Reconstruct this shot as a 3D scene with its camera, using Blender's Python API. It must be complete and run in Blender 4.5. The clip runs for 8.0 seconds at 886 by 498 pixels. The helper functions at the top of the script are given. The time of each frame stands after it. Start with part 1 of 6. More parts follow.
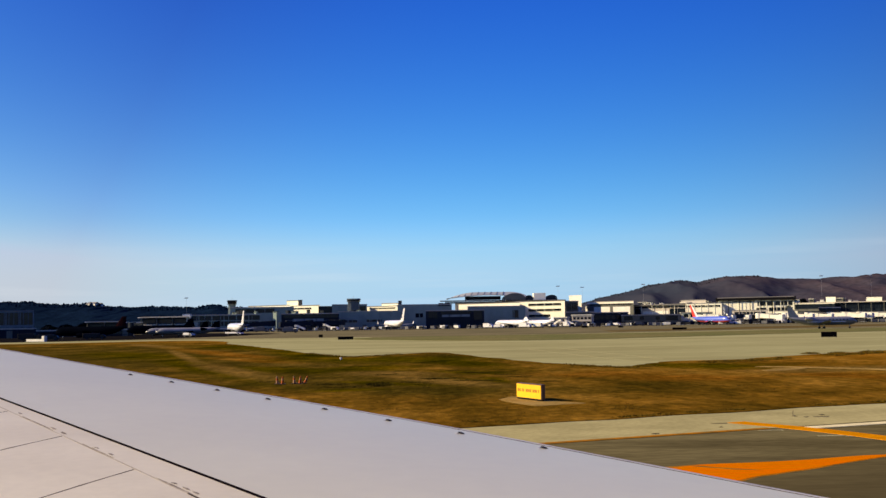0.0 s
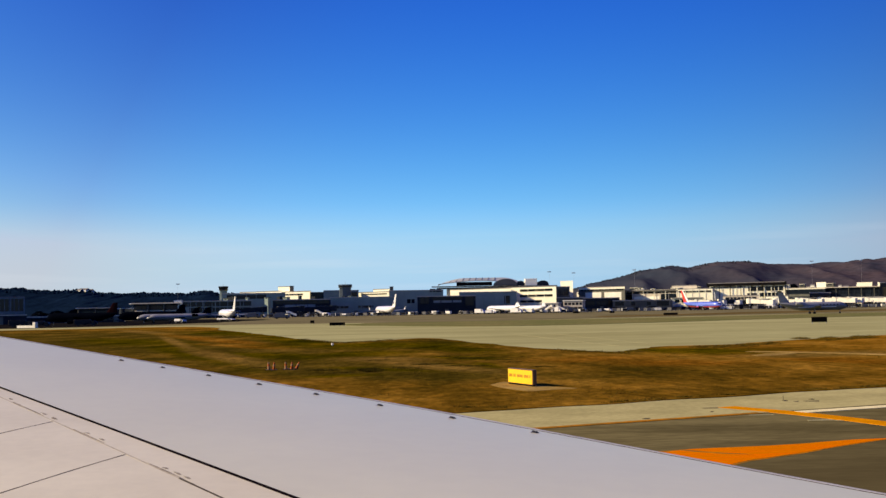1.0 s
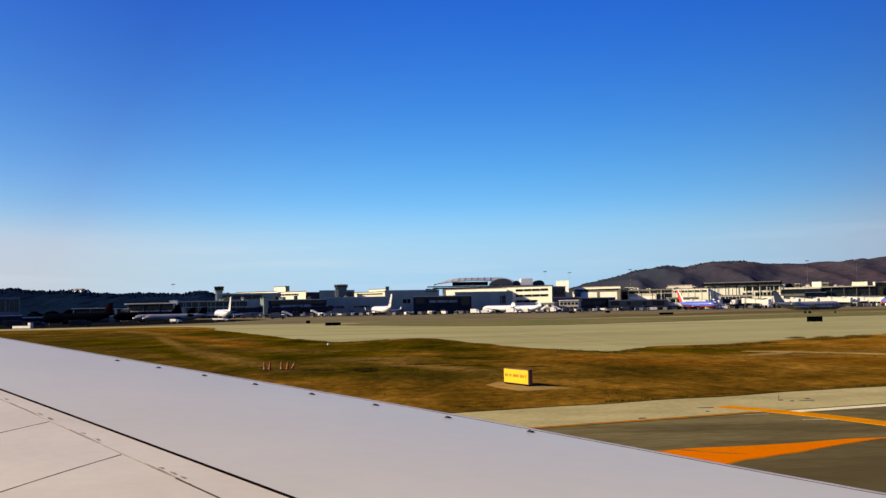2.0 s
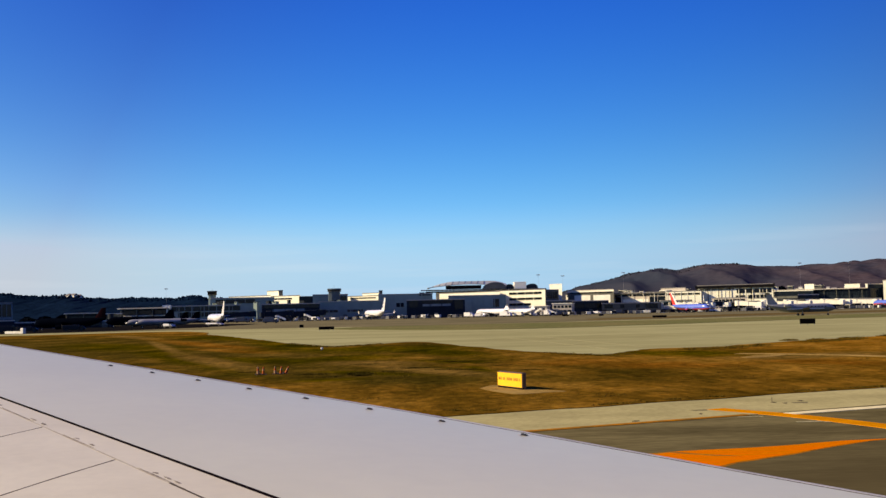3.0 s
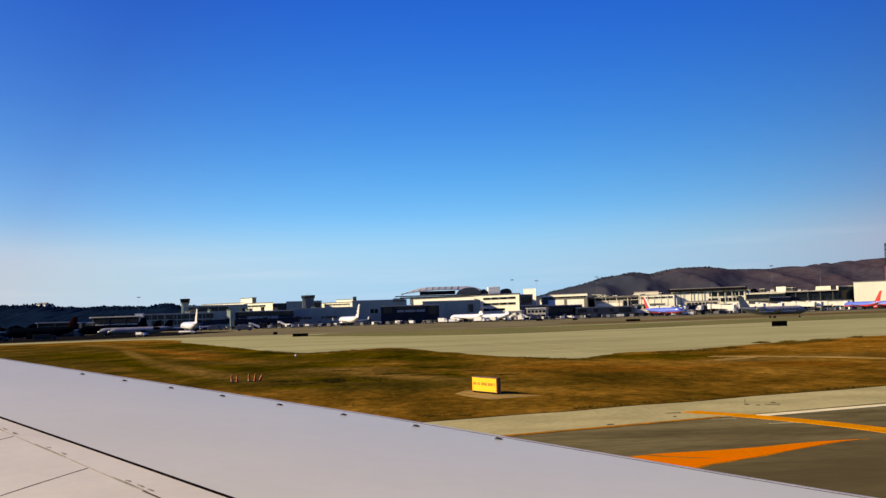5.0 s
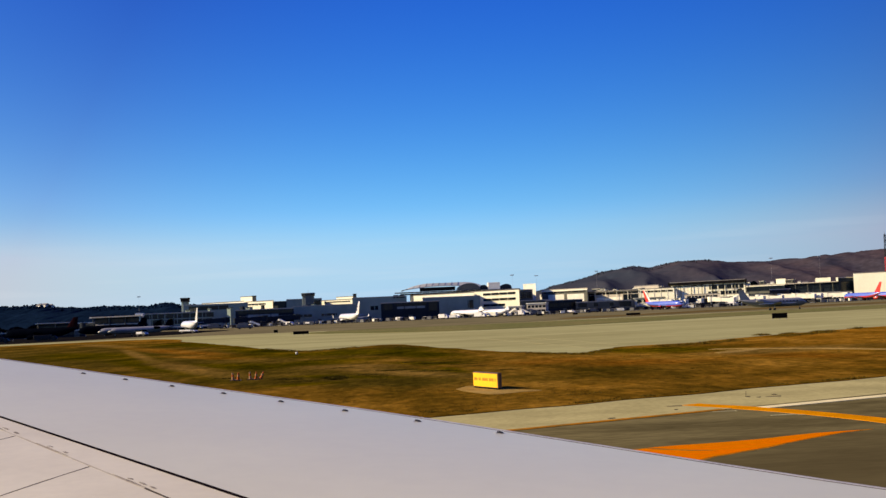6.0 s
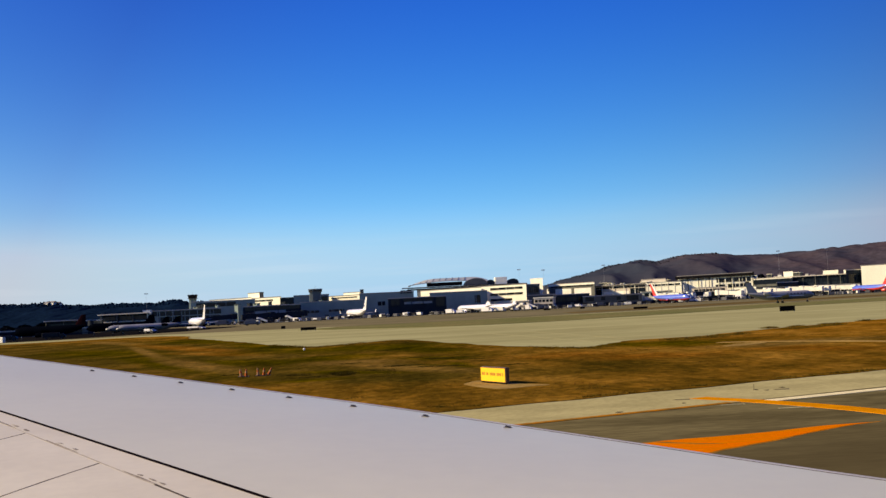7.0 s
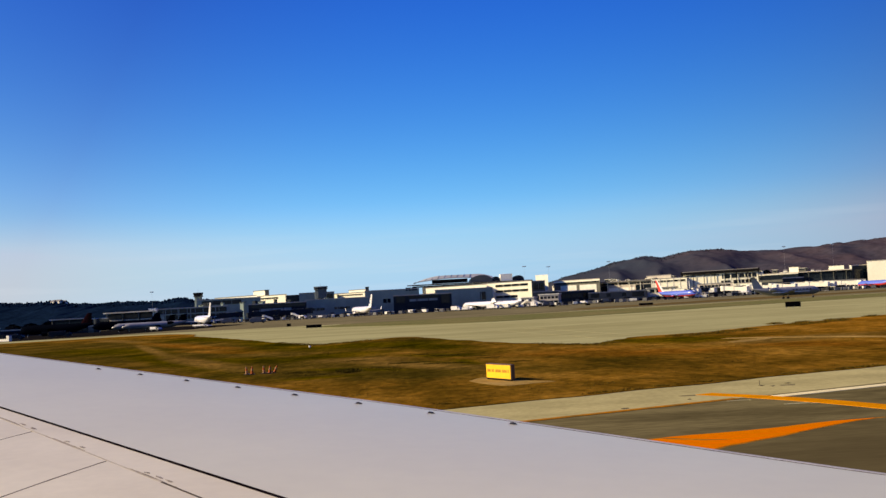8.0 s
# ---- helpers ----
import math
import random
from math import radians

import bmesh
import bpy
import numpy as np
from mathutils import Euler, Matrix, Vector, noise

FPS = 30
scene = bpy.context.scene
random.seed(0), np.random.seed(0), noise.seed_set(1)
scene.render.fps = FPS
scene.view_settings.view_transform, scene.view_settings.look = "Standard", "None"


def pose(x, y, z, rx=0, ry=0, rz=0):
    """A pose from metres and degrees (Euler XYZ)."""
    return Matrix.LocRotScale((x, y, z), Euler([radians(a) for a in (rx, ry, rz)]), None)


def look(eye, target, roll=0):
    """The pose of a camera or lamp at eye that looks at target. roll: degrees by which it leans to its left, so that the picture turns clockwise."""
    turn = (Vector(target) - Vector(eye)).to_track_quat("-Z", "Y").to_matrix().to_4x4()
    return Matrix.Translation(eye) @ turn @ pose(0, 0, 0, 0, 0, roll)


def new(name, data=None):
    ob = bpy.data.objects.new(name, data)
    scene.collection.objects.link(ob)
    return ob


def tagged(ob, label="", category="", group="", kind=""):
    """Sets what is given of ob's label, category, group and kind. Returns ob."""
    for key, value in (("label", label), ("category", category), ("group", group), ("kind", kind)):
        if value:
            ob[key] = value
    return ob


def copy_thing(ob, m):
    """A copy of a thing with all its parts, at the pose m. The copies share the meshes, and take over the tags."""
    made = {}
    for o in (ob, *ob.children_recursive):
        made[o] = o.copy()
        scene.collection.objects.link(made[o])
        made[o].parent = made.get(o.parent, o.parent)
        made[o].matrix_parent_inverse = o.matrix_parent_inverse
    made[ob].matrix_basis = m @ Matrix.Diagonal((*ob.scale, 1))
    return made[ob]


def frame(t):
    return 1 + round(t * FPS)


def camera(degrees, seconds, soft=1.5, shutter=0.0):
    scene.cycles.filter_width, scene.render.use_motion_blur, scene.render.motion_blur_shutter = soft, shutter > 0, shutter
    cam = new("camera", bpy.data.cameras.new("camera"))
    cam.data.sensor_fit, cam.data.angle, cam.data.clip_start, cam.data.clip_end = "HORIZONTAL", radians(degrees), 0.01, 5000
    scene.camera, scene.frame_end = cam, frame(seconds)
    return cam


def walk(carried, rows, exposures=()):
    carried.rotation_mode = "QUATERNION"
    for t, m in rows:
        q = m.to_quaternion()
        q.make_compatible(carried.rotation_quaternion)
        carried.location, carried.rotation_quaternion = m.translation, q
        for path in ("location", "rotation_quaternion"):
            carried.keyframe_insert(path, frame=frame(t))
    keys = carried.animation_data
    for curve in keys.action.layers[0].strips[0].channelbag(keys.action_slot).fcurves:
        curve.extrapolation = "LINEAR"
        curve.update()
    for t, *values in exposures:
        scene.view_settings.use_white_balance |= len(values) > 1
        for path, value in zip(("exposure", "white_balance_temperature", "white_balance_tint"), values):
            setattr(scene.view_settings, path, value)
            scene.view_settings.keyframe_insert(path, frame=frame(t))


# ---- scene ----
# ---- camera: a seat by the window over the wing of a standing airliner, turned slowly by hand ----
cam = camera(42.0, 8.0, soft=1.45)
# seconds, x, y, z of the eye, pitch, roll, yaw
WALK = [
    (0.0, 0.000, 0.000, 4.200, 3.630, 0.902, 0.000),
    (0.5, 0.002, 0.008, 4.195, 3.477, 0.930, -0.204),
    (1.0, 0.002, 0.010, 4.192, 2.918, 0.988, -0.418),
    (1.5, 0.002, 0.003, 4.191, 2.801, 0.998, -0.558),
    (1.7, 0.002, 0.000, 4.191, 2.845, 1.010, -0.575),
    (2.8, 0.003, -0.021, 4.193, 3.030, 1.225, -0.880),
    (3.0, 0.003, -0.024, 4.193, 3.084, 1.266, -0.949),
    (3.5, 0.003, -0.034, 4.194, 3.179, 1.295, -1.164),
    (4.0, 0.005, -0.042, 4.194, 3.263, 1.418, -1.465),
    (4.5, 0.007, -0.041, 4.191, 3.344, 1.478, -1.857),
    (4.7, 0.008, -0.038, 4.188, 3.350, 1.560, -2.055),
    (5.8, 0.009, -0.027, 4.174, 3.190, 2.370, -2.285),
    (6.0, 0.009, -0.028, 4.172, 3.138, 2.460, -2.215),
    (6.5, 0.010, -0.040, 4.171, 3.012, 2.664, -2.049),
    (7.0, 0.009, -0.047, 4.172, 2.911, 2.843, -1.860),
    (7.5, 0.010, -0.050, 4.172, 2.838, 2.974, -1.697),
    (8.0, 0.012, -0.066, 4.173, 2.778, 3.066, -1.594),
]
walk(cam, [(t, pose(x, y, z, 90 + p, r, w)) for t, x, y, z, p, r, w in WALK], exposures=[(0.0, 0.58)])

# ---- daylight: low sun from the left, clear sky ----
SUN_EL, SUN_AZ = radians(27), radians(-89)      # azimuth from +Y, positive towards +X
to_sun = Vector((math.sin(SUN_AZ) * math.cos(SUN_EL), math.cos(SUN_AZ) * math.cos(SUN_EL), math.sin(SUN_EL)))
world = bpy.data.worlds.new("sky")
scene.world = world
world.use_nodes = True
wn = world.node_tree
sky = wn.nodes.new("ShaderNodeTexSky")
sky.sky_type, sky.sun_disc = "NISHITA", False
sky.sun_elevation, sky.sun_rotation = SUN_EL, SUN_AZ
sky.altitude, sky.air_density, sky.dust_density, sky.ozone_density = 0, 1.0, 0.3, 3.0
wn.nodes["Background"].inputs["Strength"].default_value = 0.13
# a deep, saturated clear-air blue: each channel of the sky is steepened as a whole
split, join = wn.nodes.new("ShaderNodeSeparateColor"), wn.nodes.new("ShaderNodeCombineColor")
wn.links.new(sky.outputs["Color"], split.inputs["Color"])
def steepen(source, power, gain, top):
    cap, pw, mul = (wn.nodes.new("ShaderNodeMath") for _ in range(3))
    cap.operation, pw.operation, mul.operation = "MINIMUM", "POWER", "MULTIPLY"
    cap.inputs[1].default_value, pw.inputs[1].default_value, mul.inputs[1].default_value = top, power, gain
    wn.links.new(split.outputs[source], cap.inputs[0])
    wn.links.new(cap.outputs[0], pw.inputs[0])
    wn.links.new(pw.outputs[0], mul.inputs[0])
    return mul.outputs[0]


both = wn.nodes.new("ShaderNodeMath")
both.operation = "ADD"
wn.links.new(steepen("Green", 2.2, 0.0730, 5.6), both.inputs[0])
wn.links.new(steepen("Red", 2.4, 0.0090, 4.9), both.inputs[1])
# clear air is polarised most at a right angle to the sun: the blue is deepest there and turns lilac either way
gaze = wn.nodes.new("ShaderNodeTexCoord")
toward = wn.nodes.new("ShaderNodeVectorMath")
toward.operation = "DOT_PRODUCT"
toward.inputs[1].default_value = to_sun
wn.links.new(gaze.outputs["Generated"], toward.inputs[0])


def math_node(op, a, b):
    n = wn.nodes.new("ShaderNodeMath")
    n.operation = op
    for slot, v in zip(n.inputs, (a, b)):
        if isinstance(v, (int, float)):
            slot.default_value = v
        else:
            wn.links.new(v, slot)
    return n.outputs[0]


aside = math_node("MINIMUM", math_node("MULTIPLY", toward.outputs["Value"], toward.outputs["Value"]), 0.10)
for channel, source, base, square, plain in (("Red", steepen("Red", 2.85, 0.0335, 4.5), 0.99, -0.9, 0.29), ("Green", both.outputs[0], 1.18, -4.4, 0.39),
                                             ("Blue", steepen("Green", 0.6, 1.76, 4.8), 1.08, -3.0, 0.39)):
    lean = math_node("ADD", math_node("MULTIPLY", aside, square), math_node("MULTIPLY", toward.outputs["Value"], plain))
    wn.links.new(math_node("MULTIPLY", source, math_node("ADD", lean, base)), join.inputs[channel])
# a faint wisp of high cloud low over the terminal
place = wn.nodes.new("ShaderNodeTexCoord")
squash = wn.nodes.new("ShaderNodeMapping")
squash.inputs["Scale"].default_value = (4, 4, 70)
wisp = wn.nodes.new("ShaderNodeTexNoise")
wisp.inputs["Scale"].default_value, wisp.inputs["Detail"].default_value = 1.0, 5
thin = wn.nodes.new("ShaderNodeMapRange")
for key, value in (("From Min", 0.5), ("From Max", 0.8), ("To Min", 0.0), ("To Max", 0.26)):
    thin.inputs[key].default_value = value
cloud = wn.nodes.new("ShaderNodeMix")
cloud.data_type = "RGBA"
cloud.inputs["B"].default_value = (4.2, 4.4, 4.6, 1)
wn.links.new(place.outputs["Generated"], squash.inputs["Vector"])
wn.links.new(squash.outputs["Vector"], wisp.inputs["Vector"])
wn.links.new(wisp.outputs["Fac"], thin.inputs["Value"])
level = wn.nodes.new("ShaderNodeSeparateXYZ")
low = wn.nodes.new("ShaderNodeMapRange")
for key, value in (("From Min", 0.045), ("From Max", 0.075), ("To Min", 1.0), ("To Max", 0.0)):
    low.inputs[key].default_value = value
fade = wn.nodes.new("ShaderNodeMath")
fade.operation = "MULTIPLY"
wn.links.new(place.outputs["Generated"], level.inputs[0])
wn.links.new(level.outputs["Z"], low.inputs["Value"])
wn.links.new(thin.outputs["Result"], fade.inputs[0])
wn.links.new(low.outputs["Result"], fade.inputs[1])
wn.links.new(fade.outputs[0], cloud.inputs["Factor"])
# greyish haze along the horizon, paler towards the sun
haze = wn.nodes.new("ShaderNodeCombineColor")
for channel, base, square, plain in (("Red", 1.98, 4.4, 1.8), ("Green", 3.20, -4.2, 1.15), ("Blue", 4.22, -9.5, 0.3)):
    lean = math_node("ADD", math_node("MULTIPLY", aside, square), math_node("MULTIPLY", toward.outputs["Value"], plain))
    wn.links.new(math_node("ADD", lean, base), haze.inputs[channel])
depth = wn.nodes.new("ShaderNodeMapRange")
depth.interpolation_type = "SMOOTHSTEP"
for key, value in (("From Min", 0.025), ("From Max", 0.095), ("To Min", 0.72), ("To Max", 0.0)):
    depth.inputs[key].default_value = value
veil = wn.nodes.new("ShaderNodeMix")
veil.data_type = "RGBA"
wn.links.new(level.outputs["Z"], depth.inputs["Value"])
wn.links.new(depth.outputs["Result"], veil.inputs["Factor"])
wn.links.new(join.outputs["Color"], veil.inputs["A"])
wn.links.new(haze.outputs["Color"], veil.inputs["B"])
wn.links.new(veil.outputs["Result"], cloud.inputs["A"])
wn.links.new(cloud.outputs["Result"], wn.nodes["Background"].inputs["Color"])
lamp = bpy.data.lights.new("sun", "SUN")
lamp.energy, lamp.angle, lamp.color = 5.0, radians(0.5), (1.0, 0.79, 0.50)
sun_ob = new("sun", lamp)
sun_ob.matrix_world = look(to_sun * 100, (0, 0, 0))


# ---- materials ----
def material(name, color, rough=0.6, metal=0.0, vary=None, scale=1.0, fine=None, bump=0.0, amount=0.5, stretch=(1, 1, 1), spec=0.5, rand=0.0, coat=0.0):
    """A node material: two colours mixed by a broad noise, a fine noise for grain, and relief."""
    m = bpy.data.materials.new(name)
    m.use_nodes = True
    nt = m.node_tree
    b = nt.nodes["Principled BSDF"]
    b.inputs["Roughness"].default_value, b.inputs["Metallic"].default_value = rough, metal
    b.inputs["Specular IOR Level"].default_value = spec
    b.inputs["Coat Weight"].default_value = coat
    b.inputs["Coat Roughness"].default_value = 0.15
    co = nt.nodes.new("ShaderNodeTexCoord")
    mp = nt.nodes.new("ShaderNodeMapping")
    mp.inputs["Scale"].default_value = stretch
    nt.links.new(co.outputs["Object"], mp.inputs["Vector"])
    n1 = nt.nodes.new("ShaderNodeTexNoise")
    n1.inputs["Scale"].default_value, n1.inputs["Detail"].default_value, n1.inputs["Roughness"].default_value = scale, 6, 0.6
    n2 = nt.nodes.new("ShaderNodeTexNoise")
    n2.inputs["Scale"].default_value, n2.inputs["Detail"].default_value = scale * 14, 4
    for n in (n1, n2):
        nt.links.new(mp.outputs["Vector"], n.inputs["Vector"])
    r1 = nt.nodes.new("ShaderNodeValToRGB")
    r1.color_ramp.elements[0].position, r1.color_ramp.elements[1].position = 0.5 - 0.2 * amount, 0.5 + 0.2 * amount
    c2 = vary or tuple(v * 0.82 for v in color)
    r1.color_ramp.elements[0].color, r1.color_ramp.elements[1].color = (*color, 1), (*c2, 1)
    nt.links.new(n1.outputs["Fac"], r1.inputs["Fac"])
    mix = nt.nodes.new("ShaderNodeMix")
    mix.data_type, mix.blend_type = "RGBA", "MULTIPLY"
    mix.inputs["Factor"].default_value = 1.0
    r2 = nt.nodes.new("ShaderNodeValToRGB")
    f = 1 - (fine if fine is not None else 0.15)
    r2.color_ramp.elements[0].position, r2.color_ramp.elements[1].position = 0.35, 0.65
    r2.color_ramp.elements[0].color, r2.color_ramp.elements[1].color = (f, f, f, 1), (1, 1, 1, 1)
    nt.links.new(n2.outputs["Fac"], r2.inputs["Fac"])
    nt.links.new(r1.outputs["Color"], mix.inputs["A"])
    nt.links.new(r2.outputs["Color"], mix.inputs["B"])
    last = mix.outputs["Result"]
    if rand:
        info = nt.nodes.new("ShaderNodeObjectInfo")
        mr = nt.nodes.new("ShaderNodeMapRange")
        mr.inputs["To Min"].default_value, mr.inputs["To Max"].default_value = 1 - rand, 1.0
        nt.links.new(info.outputs["Random"], mr.inputs["Value"])
        hs = nt.nodes.new("ShaderNodeHueSaturation")
        nt.links.new(mr.outputs["Result"], hs.inputs["Value"])
        nt.links.new(last, hs.inputs["Color"])
        last = hs.outputs["Color"]
    nt.links.new(last, b.inputs["Base Color"])
    if bump:
        bp = nt.nodes.new("ShaderNodeBump")
        bp.inputs["Strength"].default_value, bp.inputs["Distance"].default_value = bump, 0.05
        nt.links.new(n2.outputs["Fac"], bp.inputs["Height"])
        nt.links.new(bp.outputs["Normal"], b.inputs["Normal"])
    return m


WING = material("wing_paint", (0.63, 0.613, 0.40), 0.33, vary=(0.605, 0.588, 0.384), scale=0.4, fine=0.03, spec=0.55)
WING_AFT = material("wing_skin_paint", (0.64, 0.605, 0.44), 0.45, vary=(0.595, 0.56, 0.405), scale=0.8, fine=0.05, spec=0.22)
EDGE = material("bare_metal_edge", (0.50, 0.49, 0.45), 0.5, scale=2, spec=0.15)
SEAL = material("black_rubber_seal", (0.006, 0.004, 0.006), 1.0, scale=4, spec=0.0)
SEAM = material("dark_panel_seam", (0.085, 0.07, 0.06), 0.9, scale=4, spec=0.02)
SMUDGE = material("oily_smudge", (0.12, 0.105, 0.085), 0.9, vary=(0.36, 0.33, 0.27), scale=14, amount=0.6, spec=0.05)
SEALANT = material("tan_sealant", (0.31, 0.27, 0.205), 0.8, vary=(0.50, 0.47, 0.37), scale=1.6, amount=0.9, spec=0.05)
RIB_JOINT = material("grey_joint_filler", (0.085, 0.072, 0.060), 0.9, vary=(0.060, 0.052, 0.044), scale=3, spec=0.02)
FIN_METAL = material("dark_fin_metal", (0.035, 0.035, 0.045), 0.7, scale=8, spec=0.05)
FIN_PALE = material("pale_fin_base", (0.66, 0.65, 0.64), 0.6, scale=8, spec=0.1)
CONCRETE = material("apron_concrete", (0.372, 0.362, 0.168), 0.95, vary=(0.295, 0.282, 0.126), scale=0.03, fine=0.16, bump=0.1, stretch=(0.6, 1.6, 1), spec=0.0)
SHOULDER = material("shoulder_concrete", (0.44, 0.395, 0.175), 0.95, vary=(0.35, 0.315, 0.138), scale=0.25, fine=0.18, bump=0.1, spec=0.0)
ASPHALT = material("taxiway_asphalt", (0.182, 0.155, 0.067), 0.95, vary=(0.106, 0.089, 0.038), scale=0.2, fine=0.3, bump=0.2, stretch=(0.5, 1.5, 1), spec=0.0)
FAR_ASPHALT = material("apron_asphalt", (0.195, 0.172, 0.090), 0.95, vary=(0.135, 0.120, 0.062), scale=0.03, fine=0.15, spec=0.0)
ORANGE = material("orange_taxi_paint", (0.80, 0.165, 0.0), 0.95, vary=(0.66, 0.19, 0.0), scale=1.1, fine=0.28, bump=0.1, stretch=(0.35, 3.0, 1), spec=0.0)
ORANGE_LIGHT = material("faded_orange_paint", (0.72, 0.27, 0.002), 0.95, vary=(0.60, 0.225, 0.002), scale=0.8, fine=0.25, bump=0.1, spec=0.0)
ORANGE_WORN = material("worn_orange_paint", (0.48, 0.185, 0.010), 0.95, vary=(0.27, 0.14, 0.022), scale=1.2, fine=0.3, spec=0.0)
WHITE_PAINT = material("white_taxi_paint", (0.86, 0.78, 0.44), 0.95, vary=(0.72, 0.65, 0.36), scale=1.2, fine=0.2, spec=0.0)
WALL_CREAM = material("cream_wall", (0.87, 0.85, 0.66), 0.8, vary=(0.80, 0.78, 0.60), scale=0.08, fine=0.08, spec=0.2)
WALL_STONE = material("stone_wall", (0.52, 0.47, 0.38), 0.85, vary=(0.44, 0.40, 0.33), scale=0.1, fine=0.1)
# walls turned from the sun: their bluish shade is put into this colour
WALL_BLUE = material("blue_grey_shaded_wall", (0.265, 0.335, 0.295), 0.8, vary=(0.22, 0.28, 0.245), scale=0.1, fine=0.08, spec=0.15)
# grey walls, and the shaded counterpart of the stone and cream ones
WALL_SHADE = material("grey_and_shaded_wall", (0.150, 0.150, 0.120), 0.85, vary=(0.105, 0.105, 0.085), scale=0.1, fine=0.1, spec=0.2)
# dark cladding, also walls whose shade is put into the colour
WALL_DARK = material("dark_and_shaded_wall", (0.012, 0.021, 0.032), 0.7, vary=(0.008, 0.014, 0.023), scale=0.1, fine=0.1, spec=0.15)
# office concrete, darkened in colour for the facade's shade
OFFICE = material("shaded_concrete_facade", (0.19, 0.235, 0.25), 0.8, vary=(0.15, 0.19, 0.205), scale=0.15, spec=0.1)
PANEL = material("pale_spandrel", (0.22, 0.27, 0.29), 0.6, scale=0.2, spec=0.2)
GLASS = material("dark_window_glass", (0.005, 0.009, 0.014), 0.15, scale=0.3, spec=0.25)
ROOF_WHITE = material("white_roof_panel", (0.88, 0.86, 0.72), 0.7, vary=(0.78, 0.76, 0.63), scale=0.15, spec=0.2)
ROOF_GREY = material("grey_metal_roof", (0.42, 0.43, 0.38), 0.6, vary=(0.35, 0.36, 0.32), scale=0.1)
ROOF_BLACK = material("dark_roof_slab", (0.006, 0.006, 0.007), 0.8, scale=0.2, spec=0.05)
VAULT = material("dark_vault_cladding", (0.055, 0.065, 0.075), 0.6, scale=0.2, spec=0.3)
TOWER_GREY = material("slate_tower_cladding", (0.115, 0.145, 0.155), 0.7, scale=0.2, spec=0.2)
ROOF_TAR = material("gravel_roof", (0.20, 0.19, 0.18), 0.9, scale=0.1)
JET_WHITE = material("white_aircraft_paint", (0.82, 0.81, 0.80), 0.25, vary=(0.76, 0.75, 0.74), scale=0.3, coat=0.4)
JET_GREY = material("grey_aircraft_paint", (0.30, 0.305, 0.30), 0.35, vary=(0.25, 0.255, 0.25), scale=0.3, spec=0.4)
# near-black: the shade on backlit jets is put into this paint
JET_DARK = material("dark_and_shaded_aircraft_paint", (0.002, 0.003, 0.006), 0.95, scale=0.3, spec=0.0)
JET_BLUE = material("blue_aircraft_paint", (0.10, 0.16, 0.62), 0.3, vary=(0.085, 0.14, 0.55), scale=0.3, coat=0.3)
JET_RED = material("red_aircraft_paint", (0.70, 0.045, 0.03), 0.3, vary=(0.62, 0.05, 0.03), scale=0.3, coat=0.3)
JET_MAROON = material("maroon_aircraft_paint", (0.018, 0.006, 0.007), 0.9, scale=0.3, spec=0.0)
JET_NAVY = material("navy_aircraft_paint", (0.03, 0.05, 0.16), 0.3, scale=0.3)
TYRE = material("tyre_rubber", (0.02, 0.02, 0.02), 0.8, scale=3)
METAL = material("galvanised_metal", (0.35, 0.35, 0.36), 0.5, metal=0.6, scale=2)
SIGN_YELLOW = material("yellow_sign_face", (0.92, 0.50, 0.0), 0.45, vary=(0.86, 0.44, 0.0), scale=0.9, fine=0.05)
SIGN_TEXT = material("sign_lettering", (0.40, 0.17, 0.0), 0.6, scale=2)
SIGN_BLACK = material("black_sign_case", (0.006, 0.006, 0.005), 0.8, scale=2, spec=0.02)
SIGN_FRAME = material("brown_sign_frame", (0.10, 0.055, 0.02), 0.6, scale=2)
CONE_ORANGE = material("orange_plastic", (0.44, 0.095, 0.012), 0.6, scale=5, spec=0.1)
CONE_WHITE = material("white_plastic", (0.36, 0.21, 0.10), 0.6, scale=5, spec=0.1)
TRUCK_WHITE = material("white_vehicle_paint", (0.80, 0.79, 0.77), 0.35, scale=0.8)
TRUCK_GREY = material("grey_vehicle_paint", (0.16, 0.16, 0.15), 0.5, scale=0.8, spec=0.3)
# dark vehicles, also those whose shade is put into the paint
TRUCK_DARK = material("dark_and_shaded_vehicle_paint", (0.015, 0.015, 0.017), 0.5, scale=0.8, spec=0.2)
TREE_LEAF = material("dark_conifer_leaf", (0.011, 0.017, 0.025), 0.95, vary=(0.006, 0.010, 0.016), scale=0.2, fine=0.4, spec=0.02)
SHRUB = material("shrub_leaf", (0.150, 0.100, 0.014), 0.95, vary=(0.100, 0.070, 0.009), scale=0.6, fine=0.4, spec=0.0)
WEED_DARK = material("dark_weed_leaf", (0.075, 0.058, 0.009), 0.95, vary=(0.050, 0.040, 0.006), scale=0.6, fine=0.4, spec=0.0)
BARK = material("tree_bark", (0.05, 0.04, 0.03), 0.9, scale=2)
# far hills: the blue of the haze before them is mixed into their colours
HILL_DRY = material("hazy_dry_scrub_hillside", (0.108, 0.071, 0.070), 0.95, vary=(0.032, 0.042, 0.062), scale=0.0036, fine=0.32, amount=1.4, spec=0.0)
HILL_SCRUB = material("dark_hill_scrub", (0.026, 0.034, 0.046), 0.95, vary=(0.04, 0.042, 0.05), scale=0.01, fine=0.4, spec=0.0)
HILL_WOOD = material("hazy_wooded_hillside", (0.0075, 0.020, 0.044), 0.95, vary=(0.005, 0.014, 0.032), scale=0.01, fine=0.5, spec=0.0)


